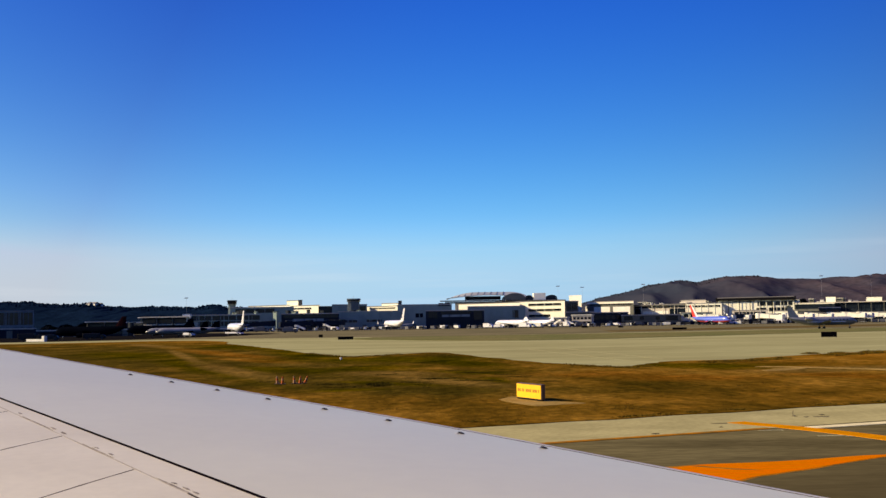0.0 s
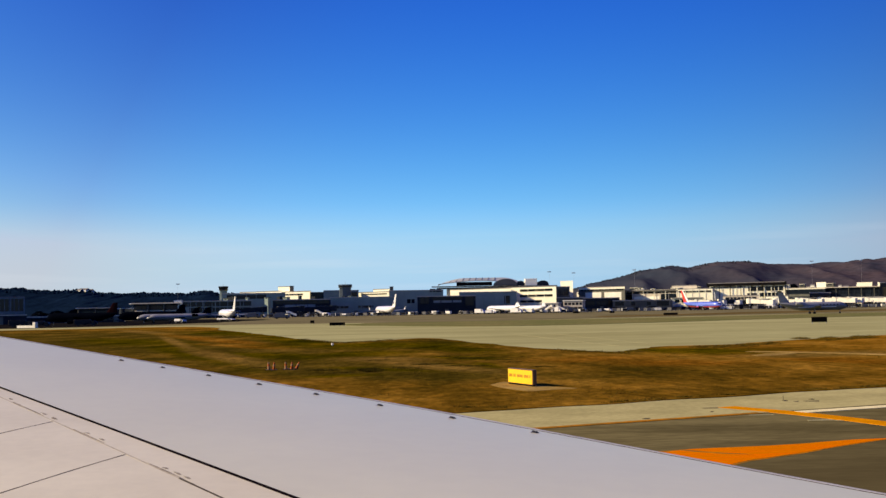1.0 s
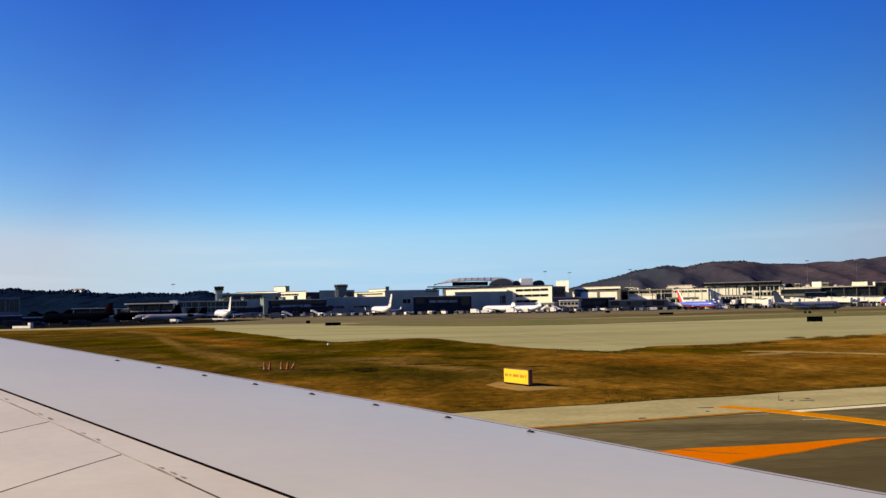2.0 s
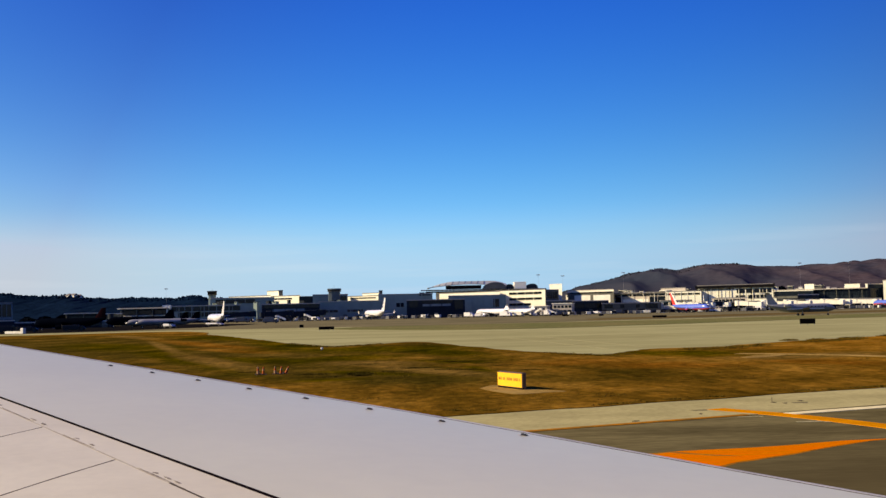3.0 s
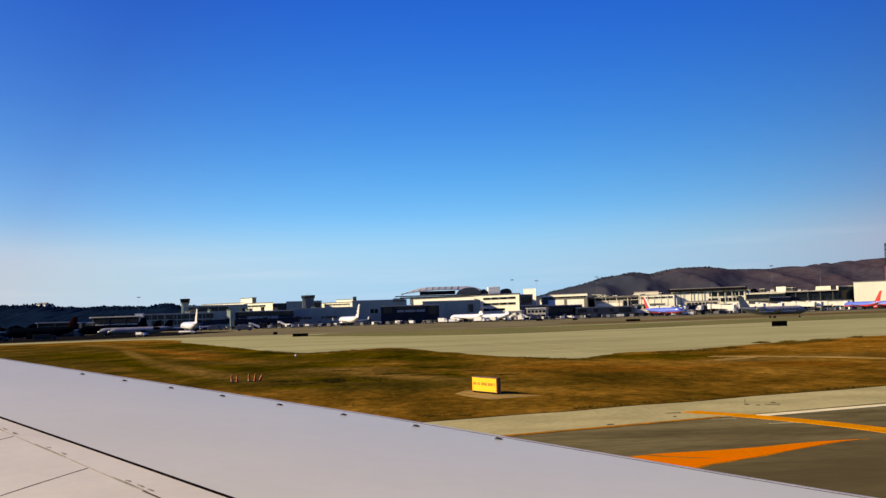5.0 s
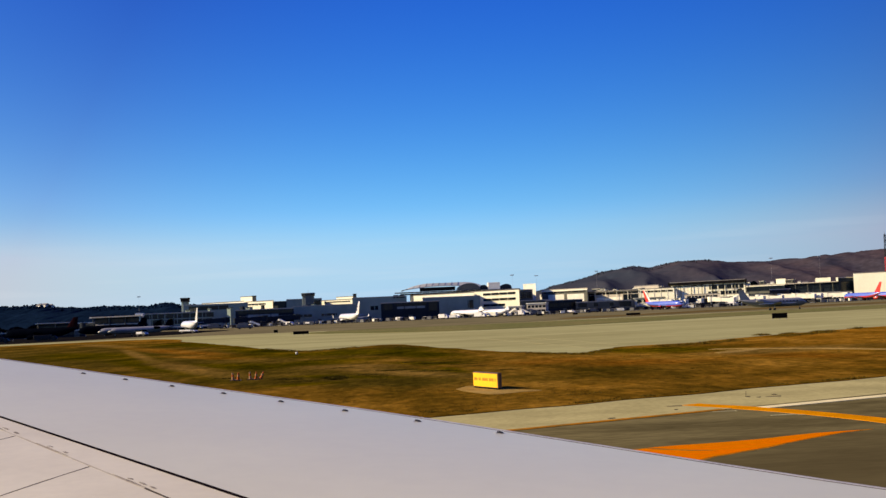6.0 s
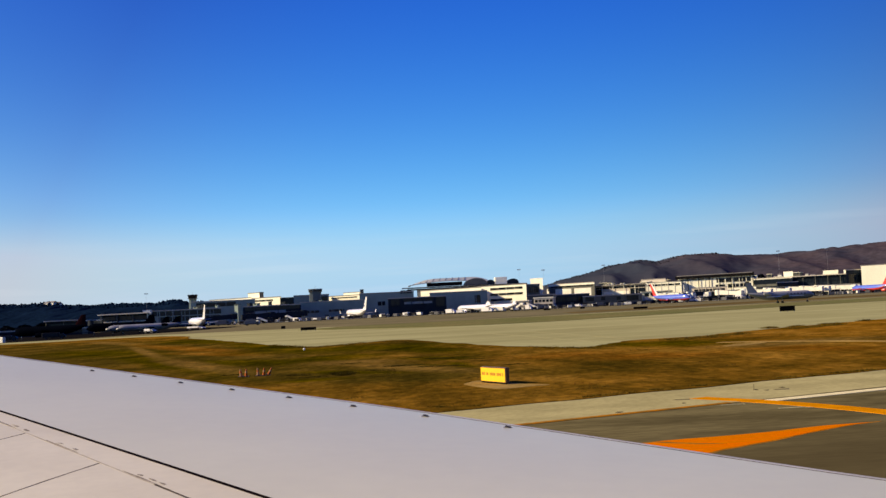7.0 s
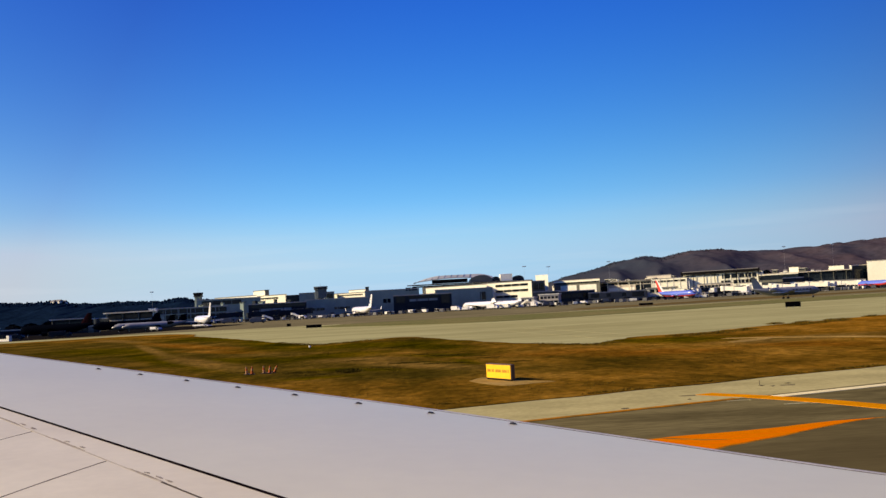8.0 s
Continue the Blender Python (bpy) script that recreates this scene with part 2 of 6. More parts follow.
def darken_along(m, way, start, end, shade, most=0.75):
    """Mixes a darker colour into a material, from start to end along a direction of the plan."""
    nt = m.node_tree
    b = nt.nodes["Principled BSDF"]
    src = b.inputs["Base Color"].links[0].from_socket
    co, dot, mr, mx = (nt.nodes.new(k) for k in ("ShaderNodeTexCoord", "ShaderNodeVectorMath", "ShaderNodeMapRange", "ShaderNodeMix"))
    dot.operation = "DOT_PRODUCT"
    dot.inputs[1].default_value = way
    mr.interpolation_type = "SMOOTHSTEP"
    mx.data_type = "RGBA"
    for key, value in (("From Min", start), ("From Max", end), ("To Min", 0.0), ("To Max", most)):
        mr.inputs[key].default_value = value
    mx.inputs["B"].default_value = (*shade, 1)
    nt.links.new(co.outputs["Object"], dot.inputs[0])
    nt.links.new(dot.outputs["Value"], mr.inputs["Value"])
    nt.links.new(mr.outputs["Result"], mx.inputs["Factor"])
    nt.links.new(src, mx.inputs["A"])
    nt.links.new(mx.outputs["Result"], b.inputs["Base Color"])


# dark bluish haze tint towards the range's west end; tyre rubber towards the taxiway's middle
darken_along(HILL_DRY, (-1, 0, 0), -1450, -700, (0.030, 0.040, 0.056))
darken_along(ASPHALT, (0.47, -1, 0), -34.5, -22.0, (0.072, 0.058, 0.026), 0.72)


def grass_material():
    """Dry autumn grass: straw, brown and green patches drawn out along the strip, with fine tuft grain."""
    m = bpy.data.materials.new("dry_grass")
    m.use_nodes = True
    nt = m.node_tree
    b = nt.nodes["Principled BSDF"]
    b.inputs["Roughness"].default_value = 0.95
    b.inputs["Specular IOR Level"].default_value = 0.0
    co = nt.nodes.new("ShaderNodeTexCoord")
    outs = []
    for scale, stretch, detail in ((0.035, (1, 0.8, 1), 4), (0.12, (1, 0.45, 1), 6), (1.6, (1, 0.5, 1), 6), (0.42, (1, 0.55, 1), 5)):
        mp = nt.nodes.new("ShaderNodeMapping")
        mp.inputs["Scale"].default_value = stretch
        mp.inputs["Rotation"].default_value = (0, 0, radians(-12))
        n = nt.nodes.new("ShaderNodeTexNoise")
        n.inputs["Scale"].default_value, n.inputs["Detail"].default_value, n.inputs["Roughness"].default_value = scale, detail, 0.65
        nt.links.new(co.outputs["Object"], mp.inputs["Vector"])
        nt.links.new(mp.outputs["Vector"], n.inputs["Vector"])
        outs.append(n.outputs["Fac"])
    big, mid, fine, blotch = outs

    def ramp(fac, stops):
        r = nt.nodes.new("ShaderNodeValToRGB")
        els = r.color_ramp.elements
        els[0].position, els[0].color = stops[0][0], (*stops[0][1], 1)
        els[1].position, els[1].color = stops[-1][0], (*stops[-1][1], 1)
        for p, c in stops[1:-1]:
            els.new(p).color = (*c, 1)
        nt.links.new(fac, r.inputs["Fac"])
        return r.outputs["Color"]
    dry = ramp(mid, [(0.34, (0.145, 0.071, 0.005)), (0.48, (0.205, 0.097, 0.008)), (0.66, (0.295, 0.156, 0.019))])
    green = ramp(mid, [(0.34, (0.038, 0.028, 0.003)), (0.52, (0.070, 0.048, 0.006)), (0.68, (0.125, 0.079, 0.012))])
    pick = ramp(big, [(0.60, (0, 0, 0)), (0.74, (1, 1, 1))])

    def patch(x, y, turn, half_long, half_wide):
        """A drawn-out patch with a soft, uneven rim: 1 inside, 0 outside."""
        mp = nt.nodes.new("ShaderNodeMapping")
        mp.vector_type = "TEXTURE"
        mp.inputs["Location"].default_value, mp.inputs["Rotation"].default_value, mp.inputs["Scale"].default_value = (x, y, 0), (0, 0, radians(turn)), (half_long, half_wide, 1000)
        nt.links.new(co.outputs["Object"], mp.inputs["Vector"])
        ln = nt.nodes.new("ShaderNodeVectorMath")
        ln.operation = "LENGTH"
        nt.links.new(mp.outputs["Vector"], ln.inputs[0])
        ad = nt.nodes.new("ShaderNodeMath")
        ad.operation = "MULTIPLY_ADD"
        ad.inputs[1].default_value = 1.6
        nt.links.new(mid, ad.inputs[0])
        nt.links.new(ln.outputs["Value"], ad.inputs[2])
        mr = nt.nodes.new("ShaderNodeMapRange")
        for key, value in (("From Min", 1.25), ("From Max", 2.2), ("To Min", 1.0), ("To Max", 0.0)):
            mr.inputs[key].default_value = value
        nt.links.new(ad.outputs[0], mr.inputs["Value"])
        return mr.outputs["Result"]

    def merged(specs):
        out = None
        for spec in specs:
            one = patch(*spec)
            if out is not None:
                mx = nt.nodes.new("ShaderNodeMath")
                mx.operation = "MAXIMUM"
                nt.links.new(out, mx.inputs[0])
                nt.links.new(one, mx.inputs[1])
                one = mx.outputs[0]
            out = one
        return out
    lush = merged([(-44.5, 168.6, -65.1, 28.6, 6.4), (-25.4, 118.2, -70.6, 36.2, 2.4), (-15.4, 107.3, 36.9, 3.7, 13.2), (-38.7, 219.1, -67.9, 31.9, 6.6), (-19.0, 156.8, -74.0, 40.8, 3.4), (-6.9, 133.1, 49.0, 9.2, 15.6), (1.2, 120.2, -76.4, 20.0, 3.2), (2.2, 95.4, 26.8, 2.2, 5.4), (-0.1, 85.2, 39.1, 1.6, 3.8), (3.7, 82.6, 5.4, 0.9, 4.6), (-4.4, 80.2, 40.5, 1.4, 5.6), (-6.1, 72.4, -58.5, 1.7, 2.6), (22.1, 101.1, -76.6, 8.4, 6.0), (-6.5, 107.3, -6.8, 5.4, 7.6)])
    olive = merged([(-60, 185, -62, 170, 52), (-18, 118, -68, 60, 17), (-14, 95, -60, 34, 12), (-4, 128, 50, 22, 12), (-5, 80, -52, 30, 13)])
    track = merged([(-65.5, 256.4, -68.4, 34.1, 2.9), (-37.0, 164.3, -74.4, 38.5, 1.0), (-20.0, 108.1, -71.2, 23.2, 1.7), (-4.5, 95.3, 33.7, 3.4, 5.2), (-0.4, 83.3, -66.7, 11.0, 1.8), (30.6, 90.8, 22.5, 8.1, 4.3)])
    rust = merged([(-34.0, 174.4, -69.0, 42.2, 2.8), (-23.0, 137.4, -61.4, 15.5, 2.1), (12.3, 89.5, 29.5, 5.7, 4.2), (17.9, 81.9, -27.1, 4.9, 4.4), (28.2, 80.9, -67.0, 7.1, 2.6)])
    mix = nt.nodes.new("ShaderNodeMix")
    mix.data_type = "RGBA"
    nt.links.new(pick, mix.inputs["Factor"])
    nt.links.new(dry, mix.inputs["A"])
    nt.links.new(green, mix.inputs["B"])
    weedy = ramp(mid, [(0.34, (0.022, 0.020, 0.0003)), (0.50, (0.056, 0.044, 0.0006)), (0.66, (0.115, 0.072, 0.002))])
    straw = ramp(mid, [(0.34, (0.098, 0.060, 0.010)), (0.66, (0.215, 0.134, 0.028))])
    russet = ramp(mid, [(0.34, (0.102, 0.045, 0.003)), (0.50, (0.168, 0.076, 0.007)), (0.66, (0.235, 0.120, 0.014))])
    for fac, shade in ((olive, green), (rust, russet), (lush, weedy), (track, straw)):
        mx = nt.nodes.new("ShaderNodeMix")
        mx.data_type = "RGBA"
        nt.links.new(fac, mx.inputs["Factor"])
        nt.links.new(mix.outputs["Result"], mx.inputs["A"])
        nt.links.new(shade, mx.inputs["B"])
        mix = mx
    grain = ramp(fine, [(0.32, (0.55, 0.56, 0.52)), (0.66, (1.32, 1.29, 1.26))])
    mul = nt.nodes.new("ShaderNodeMix")
    mul.data_type, mul.blend_type = "RGBA", "MULTIPLY"
    mul.inputs["Factor"].default_value = 1.0
    nt.links.new(mix.outputs["Result"], mul.inputs["A"])
    nt.links.new(grain, mul.inputs["B"])
    patchy = nt.nodes.new("ShaderNodeMix")
    patchy.data_type, patchy.blend_type = "RGBA", "MULTIPLY"
    patchy.inputs["Factor"].default_value = 1.0
    nt.links.new(mul.outputs["Result"], patchy.inputs["A"])
    nt.links.new(ramp(blotch, [(0.34, (0.74, 0.76, 0.72)), (0.50, (1.0, 1.0, 1.0)), (0.66, (1.32, 1.26, 1.2))]), patchy.inputs["B"])
    nt.links.new(patchy.outputs["Result"], b.inputs["Base Color"])
    bp = nt.nodes.new("ShaderNodeBump")
    bp.inputs["Strength"].default_value, bp.inputs["Distance"].default_value = 0.6, 0.15
    nt.links.new(fine, bp.inputs["Height"])
    nt.links.new(bp.outputs["Normal"], b.inputs["Normal"])
    return m


GRASS = grass_material()
GRAVEL = material("tan_gravel", (0.38, 0.255, 0.075), 0.95, vary=(0.28, 0.185, 0.050), scale=0.3, fine=0.3, spec=0.0)
# slate for the shaded lower hulls of pale jets
JET_SLATE = material("shaded_slate_aircraft_paint", (0.16, 0.165, 0.15), 0.4, vary=(0.13, 0.135, 0.125), scale=0.3, spec=0.35)
PALE_LINE = material("worn_pale_paint", (0.40, 0.37, 0.20), 0.95, vary=(0.29, 0.27, 0.14), scale=0.8, fine=0.3, spec=0.0)
# asphalt of the left ramp, with the shade lying there put into its colour
DARK_RAMP = material("shade_dark_asphalt", (0.014, 0.013, 0.013), 0.95, vary=(0.008, 0.008, 0.009), scale=0.05, fine=0.3, spec=0.0)
# dry grass, its brown deepened for the shadow line below the business jet
DRY_STRIP = material("dry_brown_and_shadow_strip", (0.115, 0.082, 0.028), 0.95, vary=(0.16, 0.12, 0.045), scale=0.05, fine=0.3, spec=0.0)
GRASS_GREEN = material("short_green_grass", (0.150, 0.158, 0.056), 0.95, vary=(0.20, 0.18, 0.07), scale=0.05, fine=0.3, spec=0.0)


# ---- building blocks ----
def mesh_of(name, bm, mat, smooth=False):
    me = bpy.data.meshes.new(name)
    bmesh.ops.recalc_face_normals(bm, faces=bm.faces)
    bm.to_mesh(me)
    bm.free()
    me.materials.append(mat)
    if smooth:
        me.polygons.foreach_set("use_smooth", [True] * len(me.polygons))
        me.set_sharp_from_angle(angle=radians(40))
    return me


def part(name, bm, mat, parent=None, label="", smooth=False):
    ob = new(name, mesh_of(name, bm, mat, smooth))
    ob.parent = parent
    if label:
        tagged(ob, label)
    return ob


def thing(name, label, category, m=None, group="", kind=""):
    ob = new(name)
    ob.empty_display_size = 0.2
    if m is not None:
        ob.matrix_basis = m
    return tagged(ob, label, category, group, kind)


def box(x0, x1, y0, y1, z0, z1, bm=None, bevel=0.0):
    own = bm or bmesh.new()
    res = bmesh.ops.create_cube(own, size=1.0)
    for v in res["verts"]:
        v.co = Vector((x0 + (v.co.x + 0.5) * (x1 - x0), y0 + (v.co.y + 0.5) * (y1 - y0), z0 + (v.co.z + 0.5) * (z1 - z0)))
    if bevel:
        edges = list({e for v in res["verts"] for e in v.link_edges})
        bmesh.ops.bevel(own, geom=edges, offset=bevel, segments=1, affect="EDGES")
    return own


def rings(loops, close=True, caps=True, bm=None):
    """Skin a row of loops of equally many points."""
    own = bm or bmesh.new()
    rows = [[own.verts.new(p) for p in loop] for loop in loops]
    n = len(rows[0])
    for a, b in zip(rows, rows[1:]):
        for i in range(n if close else n - 1):
            j = (i + 1) % n
            own.faces.new((a[i], a[j], b[j], b[i]))
    if caps and close:
        own.faces.new(rows[0][::-1])
        own.faces.new(rows[-1])
    return own


def tube(p, q, r0, r1=None, n=10, bm=None):
    p, q = Vector(p), Vector(q)
    r1 = r0 if r1 is None else r1
    w = (q - p).normalized()
    u = w.orthogonal().normalized()
    v = w.cross(u)
    return rings([[c + (u * math.cos(2 * math.pi * i / n) + v * math.sin(2 * math.pi * i / n)) * r for i in range(n)]
                  for c, r in ((p, r0), (q, r1))], bm=bm)


def slab(name, outline, z0, z1, mat, label="", parent=None, kind="structure"):
    """A flat sheet of ground with that outline and a real edge."""
    bm = bmesh.new()
    vs = [bm.verts.new((x, y, z1)) for x, y in outline]
    f = bm.faces.new(vs)
    if f.normal.z < 0:
        f.normal_flip()
    down = bmesh.ops.extrude_face_region(bm, geom=[f])
    for v in [g for g in down["geom"] if isinstance(g, bmesh.types.BMVert)]:
        v.co.z = z0
    bmesh.ops.triangulate(bm, faces=[f for f in bm.faces if len(f.verts) > 4])
    ob = new(name, mesh_of(name, bm, mat))
    ob.parent = parent
    return tagged(ob, label, "", "", kind)


def ragged(points, step, wobble, closed=True):
    """An outline walked in steps, with uneven edges."""
    out = []
    n = len(points)
    for i in range(n if closed else n - 1):
        a, b = Vector(points[i]), Vector(points[(i + 1) % n])
        k = max(1, int((b - a).length / step))
        for j in range(k):
            p = a.lerp(b, j / k)
            d = (b - a).normalized()
            w = noise.noise((p.x * 0.35, p.y * 0.35, 3.0)) * wobble
            out.append((p.x - d.y * w, p.y + d.x * w))
    return out


def smooth_line(points, per=6):
    """A soft curve through a few points."""
    out = []
    for i in range(len(points) - 1):
        p0, p1, p2, p3 = (Vector(points[min(max(k, 0), len(points) - 1)]) for k in (i - 1, i, i + 1, i + 2))
        for j in range(per):
            t = j / per
            out.append(tuple(0.5 * (2 * p1 + (p2 - p0) * t + (2 * p0 - 5 * p1 + 4 * p2 - p3) * t * t + (3 * p1 - p0 - 3 * p2 + p3) * t ** 3)))
    return out + [tuple(points[-1])]


# ---- ground ----
bm = bmesh.new()
bmesh.ops.create_grid(bm, x_segments=40, y_segments=40, size=4900)
tagged(part("ground", bm, CONCRETE), "pale worn concrete airfield apron", "ground", "", "structure")


def lane(x, off):
    """The taxiway's edges run this way."""
    return 38.0 + off + 0.47 * x


asphalt = slab("road", [(-160, lane(-160, -62)), (160, lane(160, -62)), (160, lane(160, 0)), (-160, lane(-160, 0))], -0.3, 0.02, ASPHALT,
               "dark asphalt taxiway with painted lines")
slab("pavement", [(-160, lane(-160, 0)), (160, lane(160, 0)), (160, lane(160, 7.6)), (-160, lane(-160, 7.6))], -0.3, 0.03, SHOULDER,
     "pale concrete taxiway shoulder")
near_edge = ragged([(-160, lane(-160, 7.4)), (160, lane(160, 7.4))], 0.8, 0.35, closed=False)
far_edge = smooth_line([(160, 215), (90, 163), (52, 136), (37, 123.5), (29, 115), (23, 114), (19.6, 109), (16.2, 102.5), (13.6, 105.5), (9.4, 117),
                        (4.6, 137), (0.6, 156), (-2.5, 160), (-6.5, 151.5), (-11.8, 146.5), (-18, 161), (-24, 183), (-41, 239), (-50, 267), (-56, 298), (-68, 326), (-82, 334), (-95, 325), (-109, 319), (-122, 316), (-160, 308)])
far_edge = ragged(far_edge, 2.0, 0.8, closed=False)
grass_area = near_edge + [(160, 120.6)] + far_edge
slab("grass", grass_area, -0.3, 0.06, GRASS, "dry brown and green mown grass between taxiways")
slab("pavement", ragged([(25, 90.5), (26.4, 93.4), (29.4, 94.0), (29.3, 92.6), (26.4, 90.2), (25.0, 89.2)], 0.8, 0.5), -0.2, 0.075, GRAVEL, "small pale gravel patch in the grass")
slab("road", [(-700, 330), (-160, 345), (-90, 372), (0, 345), (120, 395), (700, 700), (1500, 1500), (-1500, 1500), (-1500, 500)], -0.3, 0.02, FAR_ASPHALT,
     "brown-grey asphalt terminal apron")
slab("grass", ragged(smooth_line([(-30, 318), (0, 262), (28, 250), (80, 286), (128, 314), (320, 430), (330, 492), (150, 400), (80, 362), (34, 352), (-20, 345)], 3), 8, 3), -0.2, 0.05,
     GRASS_GREEN, "strip of short green and brown grass on the apron")
slab("grass", ragged([(60, 396), (500, 640), (500, 690), (150, 520), (60, 440)], 10, 4), -0.2, 0.05, DRY_STRIP, "dry grass strip before the terminal apron, darkened for shadow below the jet")


def paint(name, pts, width, mat, label, ends=None, high=0.034):
    """A painted line along a few points, thin as paint."""
    ln = [Vector(p) for p in pts]
    left, right = [], []
    for i, p in enumerate(ln):
        d = (ln[min(i + 1, len(ln) - 1)] - ln[max(i - 1, 0)]).normalized()
        w = (width if ends is None else ends[0] + (ends[1] - ends[0]) * i / (len(ln) - 1)) / 2
        left.append((p.x - d.y * w, p.y + d.x * w))
        right.append((p.x + d.y * w, p.y - d.x * w))
    return slab(name, left + right[::-1], 0.0, high if name != "edge_line" else 0.038, mat, label)


paint("taxi_line", smooth_line([(11.62, 46.5), (12.0, 45.8), (13.5, 43.3), (15.0, 39.7), (16.0, 36), (16.6, 30)], 5), 0.95, ORANGE_LIGHT, "bright orange painted taxiway line")
slab("taxi_line", ragged([(14.5, 35.2), (12.63, 34.9), (10.45, 34.12), (8.8, 33.62), (7.3, 33.38), (6.2, 32.9), (5.2, 31.0), (5.2, 28.6), (6.4, 28.4),
                          (8.24, 30.5), (10.06, 31.95), (11.2, 32.9), (12.34, 33.9), (13.5, 34.75)], 0.2, 0.12), 0.0, 0.0245, ORANGE_WORN, "worn rim of the orange lead-in lines")
slab("taxi_line", ragged([(14.1, 35.08), (12.6, 34.78), (10.45, 33.98), (8.8, 33.48), (7.2, 33.2), (6.3, 32.6), (5.4, 31.0), (5.4, 28.8), (6.3, 28.6),
                          (8.22, 30.66), (10.02, 32.08), (11.2, 33.0), (12.3, 33.98), (13.3, 34.72)], 0.2, 0.12), 0.0, 0.029, ORANGE, "orange lead-in lines joining into one tapering wedge")
slab("paint_scuff", ragged([(6.9, 33.0), (7.9, 32.1), (8.7, 31.85), (7.95, 32.3), (7.15, 33.02)], 0.2, 0.08), 0.0, 0.0335, ORANGE_WORN, "dull gap worn between two orange lines")
paint("gravel_track", smooth_line([(26.5, 97.5), (29.6, 94.6), (33, 90), (35.8, 83.6), (37.6, 76), (38.5, 68)], 5), 1.5, GRAVEL, "narrow pale gravel track through the grass", high=0.08)
paint("edge_line", [(-60, lane(-60, 0)), (12.2, lane(12.2, 0.02))], 0.42, ORANGE_WORN, "worn orange painted taxiway edge line")
paint("edge_line", [(13.75, 43.75), (16.24, 44.85), (19.66, 46.35), (40, 55.3)], 0.72, WHITE_PAINT, "white painted taxiway line")


slab("road", ragged([(-300, 345), (-137, 360), (-125, 364), (-110, 378), (-98, 402), (-84, 440), (-78, 560), (-120, 640), (-300, 640)], 12, 3), -0.2, 0.03, DARK_RAMP, "asphalt ramp under parked jets, shade put into its dark colour")
for a, b in (((12, 176), (18.9, 116)), ((17.3, 180), (23.0, 121))):
    paint("apron_line", [a, b], 0.14, PALE_LINE, "faint worn apron line", high=0.012)
for x, y, w, d in ((12.1, 43.0, 1.0, 0.2), (13.5, 40.7, 0.9, 0.2), (14.2, 40.5, 0.5, 0.12)):
    slab("paint_scuff", ragged([(x - w / 2, y - w * 0.1), (x + w / 2, y - w * 0.15), (x + w / 2, y - w * 0.15 + d * 2), (x - w / 2, y - w * 0.1 + d)], 0.15, 0.15), 0.0, 0.026, PALE_LINE, "pale scuffed paint remnant on asphalt")


slab("pavement_stain", ragged([(10.53, 46.25), (11.27, 46.30), (11.16, 45.84), (10.59, 45.92)], 0.15, 0.06), 0.0, 0.0345, FAR_ASPHALT, "dark rubbed stain on the shoulder")
slab("pavement_stain", ragged([(7.52, 42.40), (7.84, 42.53), (7.77, 42.14), (7.60, 42.12)], 0.15, 0.06), 0.0, 0.0345, FAR_ASPHALT, "dark rubbed stain on the shoulder")
slab("pavement_stain", ragged([(15.39, 48.62), (16.09, 48.71), (15.92, 48.19), (15.42, 48.25)], 0.15, 0.06), 0.0, 0.0345, FAR_ASPHALT, "dark rubbed stain on the shoulder")
slab("pavement_stain", ragged([(14.93, 48.46), (15.22, 48.67), (15.05, 48.16), (14.96, 48.09)], 0.15, 0.06), 0.0, 0.0345, FAR_ASPHALT, "dark rubbed stain on the shoulder")
# ---- the airliner that the camera sits in: wing, and the plain hull behind the seat ----
UX, UV, UN = Vector((-0.69986, 0.71102, 0.06823)), Vector((-0.71268, -0.70149, 0.0)), Vector((0.04786, -0.04862, 0.99767))
W0 = Vector((0.780, 9.399, 3.165))


def wing_point(u, v, drop=0.0):
    """A point of the wing: u outwards along the front edge, v aft, on a gently cambered surface."""
    return W0 + UX * u + UV * v + UN * (0.0486 - 0.015 * (v - 1.8) ** 2 - drop)


def front_v(u):
    return -0.48 + (min(0.33, 0.078 * (1.6 - u)) if u < 1.6 else 0.0)


def joint_v(u):
    return 2.969 - 0.126 * u


def seam_v(u):
    return 3.281 - 0.158 * u


def aft_v(u):
    return 5.4 - 0.27 * u


SPAN = [-10 + 22.4 * i / 32 for i in range(33)]
airliner = thing("airliner", "airliner whose pale grey wing spreads over the taxiway", "aircraft", pose(0, 0, 0))
wing = part("wing", rings([[wing_point(u, front_v(u) + 0.06, 0.07), wing_point(u, aft_v(u) * 0.5, 0.06), wing_point(u, aft_v(u), 0.05), wing_point(u, aft_v(u), 0.10),
                            wing_point(u, aft_v(u) * 0.55, 0.72 - 0.045 * u), wing_point(u, 0.5, 0.6 - 0.035 * u), wing_point(u, front_v(u) + 0.06, 0.2)] for u in SPAN]), WING, airliner,
            "pale grey painted aircraft wing")


def skin(name, v0, v1, u0, u1, mat, lift=0.0, nu=28, nv=8, label="", thick=0.03):
    """A sheet of wing skin between two chord lines."""
    bm = bmesh.new()
    top = []
    for i in range(nu + 1):
        u = u0 + (u1 - u0) * i / nu
        a, b = v0(u), v1(u)
        top.append([bm.verts.new(wing_point(u, a + (b - a) * j / nv, -lift)) for j in range(nv + 1)])
    for r, s in zip(top, top[1:]):
        for j in range(nv):
            bm.faces.new((r[j], r[j + 1], s[j + 1], s[j]))
    ext = bmesh.ops.extrude_face_region(bm, geom=list(bm.faces))
    for g in ext["geom"]:
        if isinstance(g, bmesh.types.BMVert):
            g.co -= UN * thick
    return part(name, bm, mat, wing, label, smooth=True)


